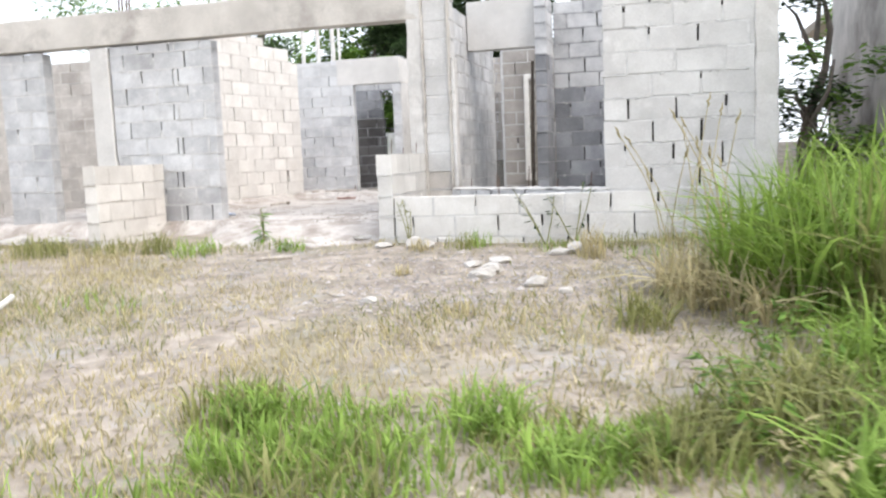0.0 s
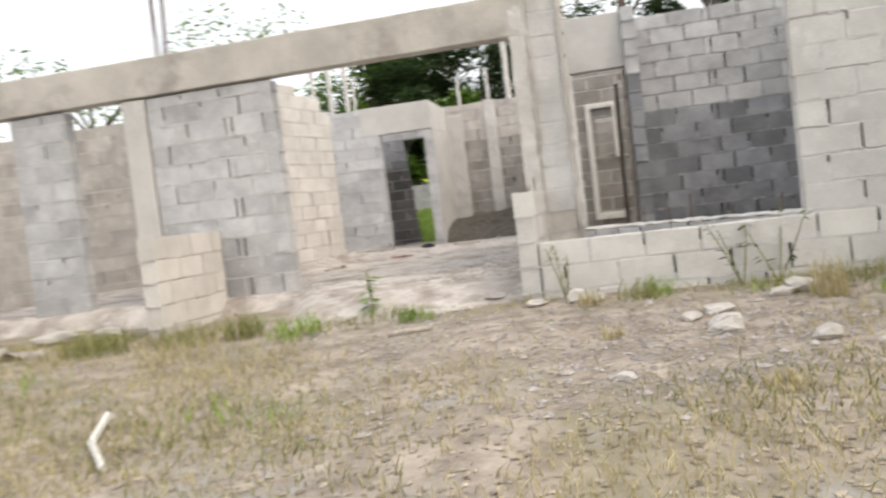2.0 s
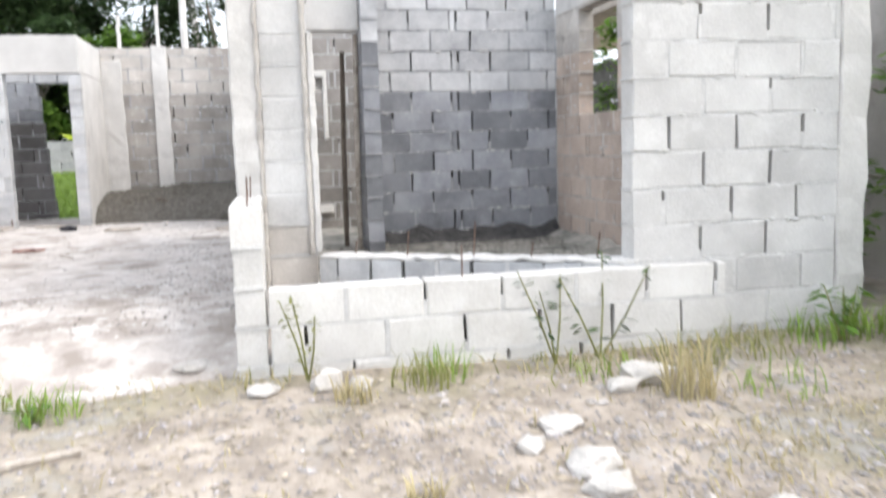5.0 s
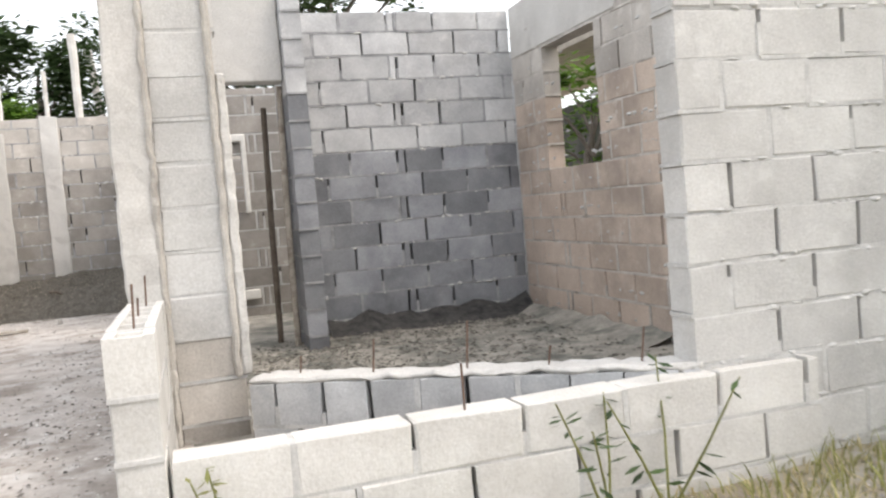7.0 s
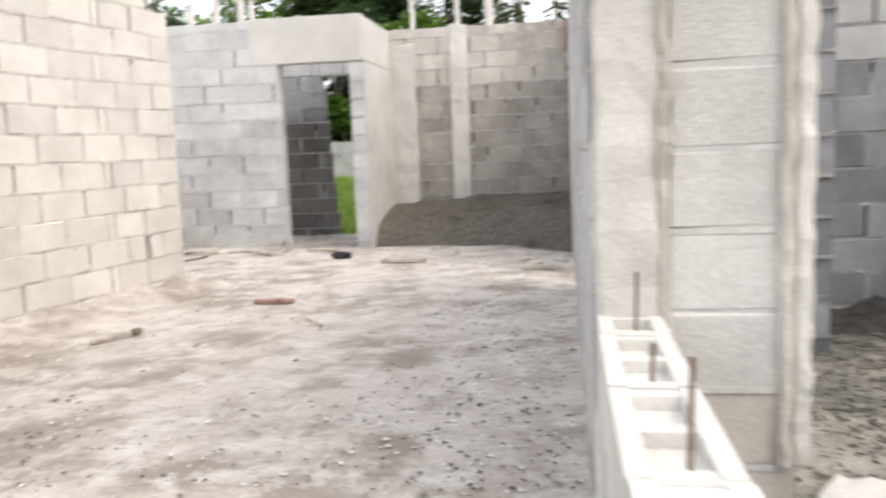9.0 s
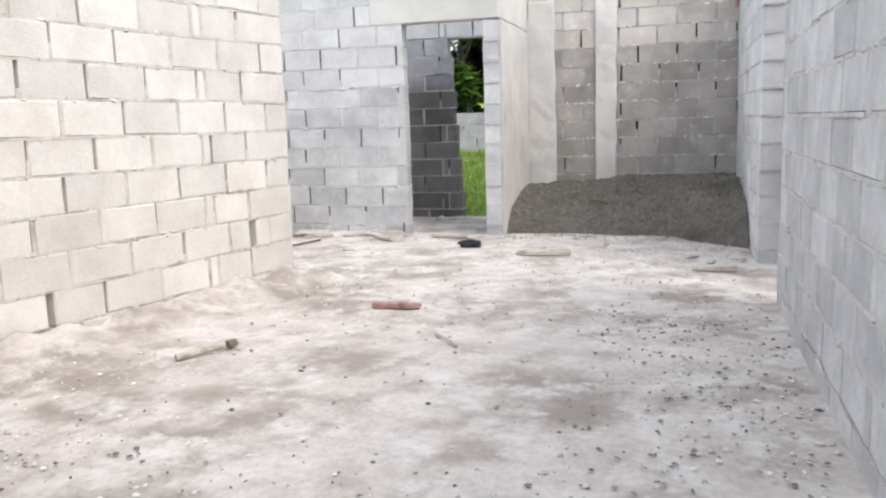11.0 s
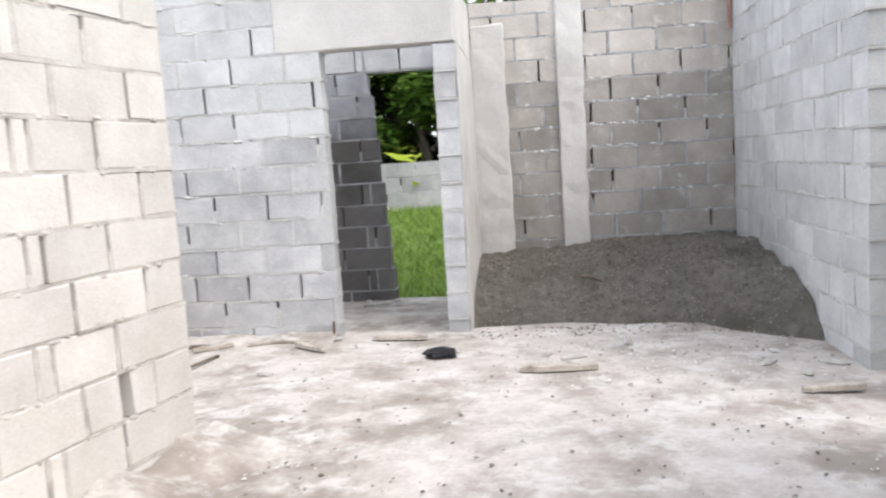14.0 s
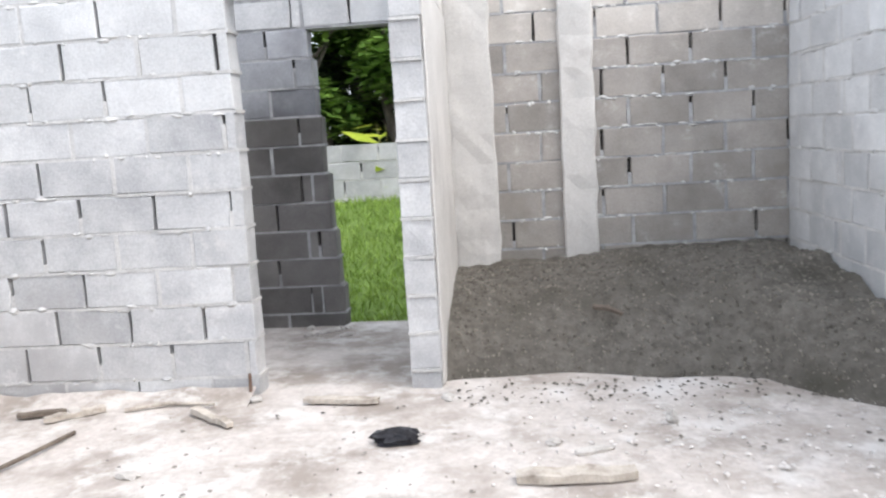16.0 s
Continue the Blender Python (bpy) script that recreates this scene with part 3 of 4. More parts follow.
def heap():
    nx, ny = 110, 120
    vs = [(x, y, heap_z(x, y)) for y in (14.6 + 2.59 * j / ny for j in range(ny + 1)) for x in (-4.88 + 2.24 * i / nx for i in range(nx + 1))]
    fs = [(j * (nx + 1) + i, j * (nx + 1) + i + 1, (j + 1) * (nx + 1) + i + 1, (j + 1) * (nx + 1) + i) for j in range(ny) for i in range(nx)]
    tagged(new("sand_pile", mesh_of("sand_pile", vs, fs, GRAVEL, True)), "heap of dark gravelly sand against the back wall", "sand heap")
    g = np.random.default_rng(31)
    vs, fs = [], []
    for _ in range(7000):
        x, y, s = g.uniform(-4.85, -2.68), g.uniform(15.2, 17.1), 0.004 + 0.011 * g.random() ** 3
        z = heap_z(x, y)
        if z < FLOOR:
            continue
        k = len(vs)
        vs += [(x - s, y, z), (x, y - s, z - s * 0.5), (x + s, y, z), (x, y + s, z + s * 0.6), (x, y - s * 0.3, z + s)]
        fs += [(k, k + 1, k + 4), (k + 1, k + 2, k + 4), (k + 2, k + 3, k + 4), (k + 3, k, k + 4)]
    tagged(new("heap_gravel", mesh_of("heap_gravel", vs, fs, material("heap_chips", (0.07, 0.063, 0.053), (0.22, 0.20, 0.17), 40, vary=0.45, island=True))), "fine pale and dark gravel in the sand heap", "gravel", kind="stuff")


heap()
DIRT = "crumbled pale dirt along the foot of the wall"
mound("dirt_ridge", ((-6.60, 10.0), (-5.93, 13.4)), 0.5, 0.11, SLAB, DIRT, 1)
mound("dirt_ridge", ((-2.635, 12.85), (-2.635, 8.95)), -0.22, 0.12, SLAB, DIRT, 2)
mound("debris_ridge", ((-1.3, 11.63), (0.52, 11.63)), 0.35, 0.13, material("black_debris", (0.03, 0.03, 0.03), (0.09, 0.085, 0.08), 14, grain=60, bump=1.0), "dark wet debris swept along the wall", 3)
mound("debris_ridge", ((0.53, 11.6), (0.53, 9.3)), 0.3, 0.08, DUST_FLOOR, "grey debris along the wall", 4)
mound("dirt_ridge", ((-5.88, 15.645), (-7.6, 15.645)), -0.25, 0.06, SLAB, DIRT, 6)

# ---- loose wood and litter on the floor ----
plank((-5.0, 12.39), (-4.70, 12.42), 0.075, 0.025, WOOD_RED, "short reddish broken board on the floor", 1)
plank((-4.51, 14.47), (-4.06, 14.49), 0.10, 0.03, WOOD, "pale weathered split board on the floor", 2)
plank((-3.1, 13.9), (-2.80, 13.93), 0.06, 0.025, WOOD, "short pale board on the floor near the wall", 3)
plank((-6.86, 15.28), (-6.62, 15.44), 0.06, 0.025, WOOD, "pale board scrap beside the block wall", 4)
plank((-7.05, 15.36), (-6.82, 15.42), 0.05, 0.02, WOOD_DARK, "dark board scrap beside the block wall", 14)
plank((-6.12, 15.36), (-5.85, 15.14), 0.05, 0.025, WOOD, "weathered brown lath on the floor", 5)
plank((-5.58, 15.48), (-5.19, 15.43), 0.06, 0.022, WOOD, "pale board at the doorway", 6)
stick([(-5.55, 11.14, FLOOR + 0.02), (-5.48, 11.24, FLOOR + 0.03), (-5.41, 11.36, FLOOR + 0.03)], 0.018, WOOD, "grey stick on the dusty floor")
stick([(-5.40, 11.37, FLOOR + 0.03), (-5.38, 11.42, FLOOR + 0.03)], 0.024, WOOD_DARK, "dark knot of wood at the end of a stick")
stick([(-4.43, 11.84, FLOOR + 0.01), (-4.33, 11.72, FLOOR + 0.015), (-4.25, 11.61, FLOOR + 0.01)], 0.008, WOOD, "thin pale twig on the floor")
stick([(-6.75, 14.55, FLOOR + 0.02), (-6.66, 14.8, FLOOR + 0.025), (-6.6, 15.1, FLOOR + 0.02)], 0.012, WOOD_DARK, "long bent dry twig on the floor")
stick([(-6.5, 15.4, FLOOR + 0.02), (-6.3, 15.48, FLOOR + 0.025), (-6.05, 15.46, FLOOR + 0.02)], 0.012, WOOD, "dry twig beside the wall")
stick([(-4.05, 16.1, 0.93), (-3.98, 16.05, 0.93), (-3.9, 16.02, 0.9)], 0.018, WOOD_DARK, "short dark stick stuck in the sand heap")
stick([(-2.655, 17.13, 3.24), (-2.66, 17.12, 2.85)], 0.02, WOOD_RED, "reddish stick hanging at the wall corner")
stick([(-5.9, 15.6, FLOOR), (-5.9, 15.61, FLOOR + 0.13)], 0.012, RUST, "short rusty bar at the door jamb")
for i in range(9):
    stone(-5.95 + 0.32 * ((i * 0.618) % 1), 17.13 - 0.25 * ((i * 0.37) % 1), FLOOR, 0.06 + 0.02 * (i % 3), 0.05, 0.04, 40 + i, label="crumbled chip of mortar at the wall foot", turn=50 * i)
stone(-6.74, 15.36, FLOOR, 0.08, 0.07, 0.09, 11, label="white lump of mortar beside the wall")
stone(-3.82, 15.07, FLOOR, 0.06, 0.05, 0.09, 12, label="small pale brick chip on the floor")
for i, (x, y) in enumerate(((-5.86, 15.55), (-3.1, 14.5), (-2.95, 14.3), (-3.0, 14.75), (-6.1, 14.6), (-4.2, 14.75), (-4.35, 14.85), (-4.85, 15.5), (-2.75, 14.45))):
    stone(x, y, FLOOR, 0.07 + 0.05 * (i % 3), 0.06, 0.035, 20 + i, label="crumbled chip of mortar on the floor", turn=40 * i)


def crumpled(name, x, y, z, sx, sy, sz, mat, label, seed):
    bm = bmesh.new()
    bmesh.ops.create_icosphere(bm, subdivisions=3, radius=0.5)
    for v in bm.verts:
        n = noise.noise_vector(v.co * 4 + Vector((seed, 0, 0)))
        v.co += n * 0.4 + noise.noise_vector(v.co * 9) * 0.14
        v.co = Vector((v.co.x * sx, v.co.y * sy, max(v.co.z, -0.15) * sz))
    ob = thing(name, bm, mat, label, "rag")
    ob.location = (x, y, z + 0.12 * sz)
    return ob


crumpled("rag", -5.03, 14.92, FLOOR, 0.18, 0.09, 0.09, CLOTH, "crumpled black cloth on the floor", 2)
crumpled("plastic_bag", -5.35, 9.37, FLOOR, 0.28, 0.2, 0.10, PLASTIC, "crumpled bluish plastic bag on the floor", 5)

# ---- steel bars ----
def bar(x, y, z0, z1, lean=(0, 0), r=0.0045, label="thin rusty reinforcing bar standing in the block"):
    return thing("rebar", lofted([(x, y, z0), (x + lean[0] * 0.5, y + lean[1] * 0.5, (z0 + z1) / 2), (x + lean[0], y + lean[1], z1)], [r] * 3, 6), RUST, label, "rebar", "reinforcing bars")


for x, y, l in ((-2.54, 8.6, 0.12), (-2.55, 8.15, 0.06), (-2.54, 7.75, 0.14)):
    bar(x, y, 1.15, 1.3 + l, (0.01, 0.02))
for k, f in enumerate((0.12, 0.3, 0.52, 0.7, 0.9)):
    bar(-2.12 + 1.66 * f, 8.63 - 0.95 * f, 0.85, 1.0 + 0.06 * (k % 3), (0.015, -0.02))
bar(-1.45, 7.6, 0.8, 1.05)
for x, top, lx in ((-6.2, 4.6, 0.05), (-6.1, 4.7, 0.1), (-6.15, 4.5, -0.02), (-6.06, 4.4, 0.07)):
    bar(x, 8.82, 3.08, top, (lx, 0.0), 0.011)
for x, top, lx in ((-8.85, 4.4, -0.45), (-8.75, 4.6, -0.25), (-8.68, 4.5, -0.12), (-8.8, 4.3, -0.6)):
    bar(x, 8.82, 3.08, top, (lx, 0.0), 0.011)
bar(-1.55, 11.1, 3.25, 4.1, (0.02, 0), 0.012)
bar(-1.48, 11.1, 3.25, 3.9, (0.02, 0), 0.012)


def post(x, y, z0, z1, r, label="pale bare timber post on top of the wall"):
    pts = [(x + 0.02 * noise.noise((x, i, 0)), y, z0 + (z1 - z0) * i / 5) for i in range(6)]
    return thing("timber_post", lofted(pts, [r] * 6, 8, 2, 0.1), POLE, label, "post", "posts on the wall")


for x, y, z1, r in ((-7.6, 17.28, 4.6, 0.045), (-7.25, 17.28, 4.6, 0.05), (-6.9, 17.28, 4.5, 0.05), (-6.75, 17.28, 4.1, 0.03), (-4.02, 17.28, 3.9, 0.03), (-4.6, 17.28, 3.75, 0.03), (-3.62, 17.28, 4.4, 0.055)):
    post(x, y, 3.24, z1, r)
# timber props by the inner doorway
for x, y, z1, m in ((-1.60, 11.2, 2.62, WOOD), (-1.70, 11.5, 2.5, WOOD_DARK)):
    thing("timber_prop", lofted([(x, y, FLOOR), (x + 0.01, y, 1.6), (x + 0.03, y, z1)], [0.024] * 3, 8, 1, 0.1), m, "rough upright timber prop at the doorway", "post", "timber props")

# ---- rubble in the yard ----
for i, (x, y, sx, sy, sz, a) in enumerate(((-2.2, 7.28, 0.17, 0.13, 0.13, 20), (-2.05, 7.22, 0.14, 0.11, 0.1, 70), (-0.66, 7.08, 0.28, 0.2, 0.14, -10), (-0.82, 6.98, 0.2, 0.13, 0.08, 30), (-1.27, 6.6, 0.22, 0.15, 0.08, 5), (-1.28, 6.22, 0.19, 0.22, 0.11, -30), (-1.46, 6.42, 0.16, 0.12, 0.07, 50), (-1.3, 6.02, 0.19, 0.14, 0.09, 12), (-0.85, 5.69, 0.15, 0.13, 0.1, 0), (-0.62, 5.5, 0.1, 0.09, 0.06, 33), (-3.2, 8.05, 0.3, 0.14, 0.05, 8), (-2.85, 7.72, 0.2, 0.12, 0.05, 40), (-2.5, 7.3, 0.2, 0.14, 0.06, 60), (-3.4, 7.6, 0.35, 0.22, 0.06, 10), (-1.9, 5.2, 0.12, 0.1, 0.05, 0), (-6.9, 7.7, 0.4, 0.2, 0.12, 20), (-7.3, 7.3, 0.35, 0.25, 0.1, 80), (-6.4, 7.75, 0.3, 0.2, 0.1, 0))):
    stone(x, y, ground_z(x, y) + (0.04 if y > 7.6 else 0), sx, sy, sz, i, turn=a)
bits("gravel", ((-3.5, 0.6, 4.6, 7.3, 0.5), (-2.2, 0.4, 5.0, 6.8, 0.3), (-6, -2.6, 6, 7.8, 0.2)), 6500, 0.014, material("grey_chips", (0.22, 0.205, 0.205), (0.42, 0.39, 0.38), 30, vary=0.35, island=True), "loose grey stone chips on the soil", 0.5)
bits("coarse_gravel", ((-2.4, 0.9, 4.4, 7.2, 0.7), (-4.5, 0.5, 3.0, 7.2, 0.3)), 650, 0.04, material("grey_lumps", (0.24, 0.22, 0.205), (0.42, 0.39, 0.365), 20, vary=0.3, island=True), "broken stones and clods strewn over the soil", 0.5, 15)
bits("leaf_litter", ((-7.5, 1.5, 0.5, 7.5, 1.0),), 24000, 0.026, material("straw_bits", (0.20, 0.165, 0.12), (0.42, 0.365, 0.29), 20, vary=0.4, island=True), "dry straw and leaf litter on the yard", 0.15, 8)
bits("floor_debris", ((-3.6, -2.65, 7.9, 12.5, 0.35), (-5.5, -2.65, 7.9, 10.2, 0.25), (-6.5, -2.7, 12, 15.4, 0.2), (-6, -2.7, 9, 15, 0.2)), 1800, 0.014, material("dark_crumbs", (0.11, 0.10, 0.09), (0.26, 0.235, 0.21), 25, vary=0.4, island=True), "dark crumbs and pebbles on the dusty slab", 0.45, 9, True)
bits("white_crumbs", ((-6.3, -5.2, 9.6, 13.3, 0.4), (-4.6, -2.7, 14.1, 15.3, 0.4), (-3.2, -2.66, 9, 13, 0.3), (-5.6, -2.7, 7.9, 10.5, 0.5)), 1000, 0.015, material("pale_crumbs", (0.46, 0.43, 0.40), (0.64, 0.61, 0.58), 25, vary=0.2, island=True), "pale crumbled mortar on the slab", 0.5, 10, True)
bits("bay_debris", ((-2.0, 0.5, 9.0, 11.6, 0.6), (-2.0, -0.2, 9.4, 11.4, 0.4), (-1.5, 0.5, 10.7, 11.6, 0.5), (-2.1, -1.2, 9.2, 10.8, 0.3)), 2200, 0.024, material("mixed_crumbs", (0.07, 0.07, 0.06), (0.24, 0.22, 0.19), 25, vary=0.5, island=True), "dark leaves and crumbs on the bay floor", 0.35, 12, True)
bits("heap_pebbles", ((-4.8, -2.8, 15.35, 15.75, 1.0),), 260, 0.013, GRAVEL, "pebbles rolled off the sand heap", 0.6, 13, True)


# ---- grass and weeds ----
def blades(name, pts, mat, label, category="grass", seed=3, kind="stuff"):
    """pts: rows of x, y, z, height, width, lean."""
    g = np.random.default_rng(seed)
    p = np.array(pts)
    n = len(p)
    a, b = g.uniform(0, 2 * np.pi, n), g.uniform(0, 2 * np.pi, n)
    side = np.stack([np.cos(a), np.sin(a), np.zeros(n)], 1) * p[:, 4:5] / 2
    lean = np.stack([np.cos(b), np.sin(b), np.zeros(n)], 1) * (p[:, 5] * p[:, 3])[:, None]
    up = np.zeros((n, 3))
    up[:, 2] = p[:, 3]
    base = p[:, :3]
    v = np.stack([base - side, base + side, base + up * 0.55 + lean * 0.3 + side * 0.8, base + up * 0.55 + lean * 0.3 - side * 0.8, base + up * 0.95 + lean], 1).reshape(-1, 3)
    faces = []
    for i in range(0, 5 * n, 5):
        faces += [(i, i + 1, i + 2, i + 3), (i + 3, i + 2, i + 4)]
    return tagged(new(name, mesh_of(name, v.tolist(), faces, mat)), label, category, kind=kind)


def yard(n, rule, seed):
    """Points over the yard; rule(x, y) gives (chance, height)."""
    g = random.Random(seed)
    out = []
    while n > 0:
        n -= 1
        x, y = g.uniform(-10, 3.5), g.uniform(-1.0, 7.7)
        chance, h = rule(x, y)
        if g.random() < chance:
            out.append((x, y, ground_z(x, y) - 0.01, h * g.uniform(0.4, 1.2), g.uniform(0.004, 0.009) * (1 + h), g.uniform(0.2, 1.1)))
    return out


def patch(x, y, s, k):
    return noise.noise((x * s, y * s, k))


def bare(x, y):
    """1 on the trodden gravel in the middle of the yard, 0 off it."""
    return max(0.0, 1 - math.hypot((x + 1.9) / 2.6, (y - 6.3) / 1.9))


def near_band(x, y):
    """Greener strip where the walk begins."""
    return max(0.0, 1 - abs(y - 2.4 - 0.15 * x) / 1.6)


blades("dry_grass", yard(120000, lambda x, y: (max(0.03, 0.66 + 1.4 * patch(x, y, 0.8, 1) + 0.5 * patch(x, y, 3.0, 2) - 1.3 * bare(x, y)), 0.075), 1), GRASS_DRY, "short dry straw-coloured grass over the yard")
blades("olive_grass", yard(70000, lambda x, y: (max(0.01, 0.3 + 1.3 * patch(x, y, 0.7, 5) + 0.4 * patch(x, y, 3.0, 6) + 0.5 * near_band(x, y) - 1.2 * bare(x, y)), 0.085), 2), GRASS_OLIVE, "short olive-green grass over the yard")
blades("green_grass", yard(60000, lambda x, y: (max(0.0, 0.8 * near_band(x, y) + 0.9 * patch(x, y, 1.1, 9) - 0.25 - bare(x, y)) * (1 if x > -4 else 0.5), 0.15), 3), GRASS_GREEN, "fresh green grass tufts at the yard's edge")


def arched(name, rows, mat, label, category, seed):
    """Blades that taper and bow over towards the tip; rows as for blades()."""
    g = np.random.default_rng(seed)
    p = np.array(rows)
    n, lv = len(p), 5
    a = g.uniform(0, 2 * np.pi, n)
    out = np.stack([np.cos(a), np.sin(a), np.zeros(n)], 1)
    side = np.stack([-np.sin(a), np.cos(a), g.uniform(-0.5, 0.5, n)], 1) * p[:, 4:5] / 2
    pts = []
    for i in range(lv):
        f = i / (lv - 1)
        c = p[:, :3] + out * (p[:, 5] * p[:, 3] * f ** 2.0)[:, None]
        c[:, 2] += p[:, 3] * (f - 0.42 * np.minimum(p[:, 5], 1.3) * f ** 2.6)
        w = side * (0.7 + 0.5 * f) * (1 - 0.97 * f ** 2.2)
        pts += [c - w, c + w]
    v = np.stack(pts, 1).reshape(-1, 3)
    faces = [(k + 2 * i, k + 2 * i + 1, k + 2 * i + 3, k + 2 * i + 2) for k in range(0, 2 * lv * n, 2 * lv) for i in range(lv - 1)]
    return tagged(new(name, mesh_of(name, v.tolist(), faces, mat, True)), label, category)


def clump(x, y, n, h, spread, mat, label, seed, width=0.012, lean=0.7, z=None):
    g = random.Random(seed)
    rows = []
    for _ in range(n):
        a, r = g.uniform(0, 6.283), spread * math.sqrt(g.random())
        px, py = x + r * math.cos(a), y + r * math.sin(a)
        rows.append((px, py, (ground_z(px, py) if z is None else z) - 0.01, h * g.uniform(0.45, 1.1), width * g.uniform(0.6, 1.3), g.uniform(0.15, lean)))
    return arched("grass_tuft", rows, mat, label, "grass tuft", seed)


for i, (x, y, n, h, sp) in enumerate(((0.95, 5.7, 320, 1.1, 0.32), (0.55, 5.4, 200, 0.9, 0.24), (0.9, 5.0, 300, 1.0, 0.34), (1.35, 5.4, 380, 1.2, 0.4), (1.3, 4.7, 360, 0.95, 0.4), (1.5, 6.4, 260, 0.8, 0.3), (1.75, 6.0, 420, 1.2, 0.4), (1.9, 5.2, 420, 1.15, 0.45), (1.75, 4.2, 320, 0.8, 0.45), (2.5, 4.2, 380, 1.0, 0.5), (1.9, 3.3, 300, 0.6, 0.5), (1.3, 2.6, 260, 0.45, 0.5), (2.1, 6.9, 300, 1.1, 0.4), (2.8, 6.0, 400, 1.2, 0.5))):
    clump(x, y, n, h, sp, GRASS_OLIVE if i % 5 == 4 else GRASS_GREEN, "tall green grass clump at the yard's edge", 40 + i, 0.026, 1.1)
for i, (x, y) in enumerate(((0.12, 5.5), (0.22, 5.2), (0.35, 5.75), (0.55, 4.85))):
    clump(x, y, 90, 0.5, 0.2, GRASS_DRY, "dead bent straw at the foot of the grass", 140 + i, 0.018, 1.9)
clump(-0.12, 4.72, 90, 0.3, 0.16, GRASS_OLIVE, "olive-green grass tuft in the yard", 150, 0.014, 1.2)


def seed_stalk(x, y, h, lean, seed):
    """A dry bent stem with a plume of seeds and two withered leaves."""
    g = random.Random(seed)
    root = tagged(new("seed_stalk"), "tall dry grass stalk with a pale seed head", "plant", "dry seed stalks")
    root.location = (x, y, ground_z(x, y) - 0.01)
    pts = [Vector((lean[0] * f * f, lean[1] * f * f, h * f)) for f in (0, 0.25, 0.5, 0.75, 1)]
    part("stem", lofted(pts, [0.005, 0.005, 0.004, 0.004, 0.003], 5, seed), GRASS_DRY, root)
    d = (pts[4] - pts[3]).normalized()
    part("seed_head", lofted([pts[4] + d * 0.02 * i + Vector((g.uniform(-1, 1), g.uniform(-1, 1), 0)) * 0.008 for i in range(6)], [0.003, 0.006, 0.008, 0.007, 0.005, 0.002], 6, seed, 0.4), GRASS_DRY, root)
    for k in (1, 2):
        ob = new("leaf", mesh_of("leaf", *leaf_quads([pts[k]], 0.22, seed + k, 0.8, 0.08), GRASS_DRY))
        ob.parent = root


for i in range(34):
    x, y = rnd.uniform(-2.0, 1.6), rnd.uniform(1.9, 3.2)
    clump(x, y, 150, rnd.uniform(0.12, 0.26), rnd.uniform(0.12, 0.32), (GRASS_GREEN, GRASS_OLIVE, GRASS_GREEN)[i % 3], "leafy green grass tuft at the yard's edge", 200 + i, 0.014, 1.1)
for i, (x, y, hh) in enumerate(((0.95, 3.9, 0.5), (0.55, 3.3, 0.4), (1.0, 3.1, 0.45), (1.3, 3.5, 0.45), (0.75, 2.8, 0.35))):
    clump(x, y, 220, hh, 0.3, (GRASS_GREEN, GRASS_OLIVE)[i % 2], "knee-high green grass clump at the yard's edge", 240 + i, 0.018, 1.4)
for i, (x, y, n, h, sp, m) in enumerate(((-2.1, 7.1, 60, 0.16, 0.10, GRASS_DRY), (-1.6, 7.33, 45, 0.2, 0.12, GRASS_GREEN), (-1.75, 7.25, 70, 0.2, 0.15, GRASS_OLIVE), (-0.55, 6.85, 80, 0.35, 0.12, GRASS_DRY), (-0.85, 7.2, 40, 0.16, 0.18, GRASS_GREEN), (-0.3, 7.25, 60, 0.18, 0.2, GRASS_OLIVE), (0.1, 7.35, 60, 0.18, 0.2, GRASS_OLIVE), (0.5, 7.35, 70, 0.22, 0.2, GRASS_GREEN), (0.9, 7.35, 110, 0.28, 0.2, GRASS_GREEN), (-0.1, 6.8, 40, 0.16, 0.2, GRASS_GREEN), (-3.45, 7.3, 90, 0.16, 0.16, GRASS_GREEN), (-3.8, 7.5, 70, 0.14, 0.2, GRASS_OLIVE), (-4.85, 7.2, 130, 0.28, 0.18, GRASS_OLIVE), (-5.3, 7.1, 130, 0.24, 0.25, GRASS_OLIVE), (-6.0, 7.0, 170, 0.28, 0.3, GRASS_OLIVE), (-4.3, 7.0, 120, 0.22, 0.25, GRASS_GREEN), (-5.0, 6.5, 120, 0.2, 0.3, GRASS_DRY), (-1.2, 4.9, 70, 0.12, 0.1, GRASS_DRY), (-1.95, 6.1, 50, 0.12, 0.07, GRASS_DRY))):
    clump(x, y, n, h, sp, m, {GRASS_DRY.name: "dry straw-coloured grass tuft in the yard", GRASS_GREEN.name: "fresh green grass tuft in the yard", GRASS_OLIVE.name: "olive-green grass tuft in the yard"}[m.name], 80 + i, 0.01)
for i, (x, y) in enumerate(((-3.0, 2.7), (-3.4, 3.0), (-3.9, 3.1), (-3.3, 2.2), (-4.3, 3.6))):
    clump(x, y, 40, 0.45, 0.25, GRASS_DRY, "dead brown weed stalks in the grass", 120 + i, 0.008, 0.9)
blades("garden_grass", [(gx, gy, ground_z(gx, gy) - 0.01, 0.10 * rnd.uniform(0.5, 1.3), 0.014, rnd.uniform(0.2, 0.9)) for gx, gy in ((rnd.uniform(-8.5, -3.5), rnd.uniform(17.6, 20.4)) for _ in range(15000))], GRASS_GREEN, "bright green grass bank behind the house")


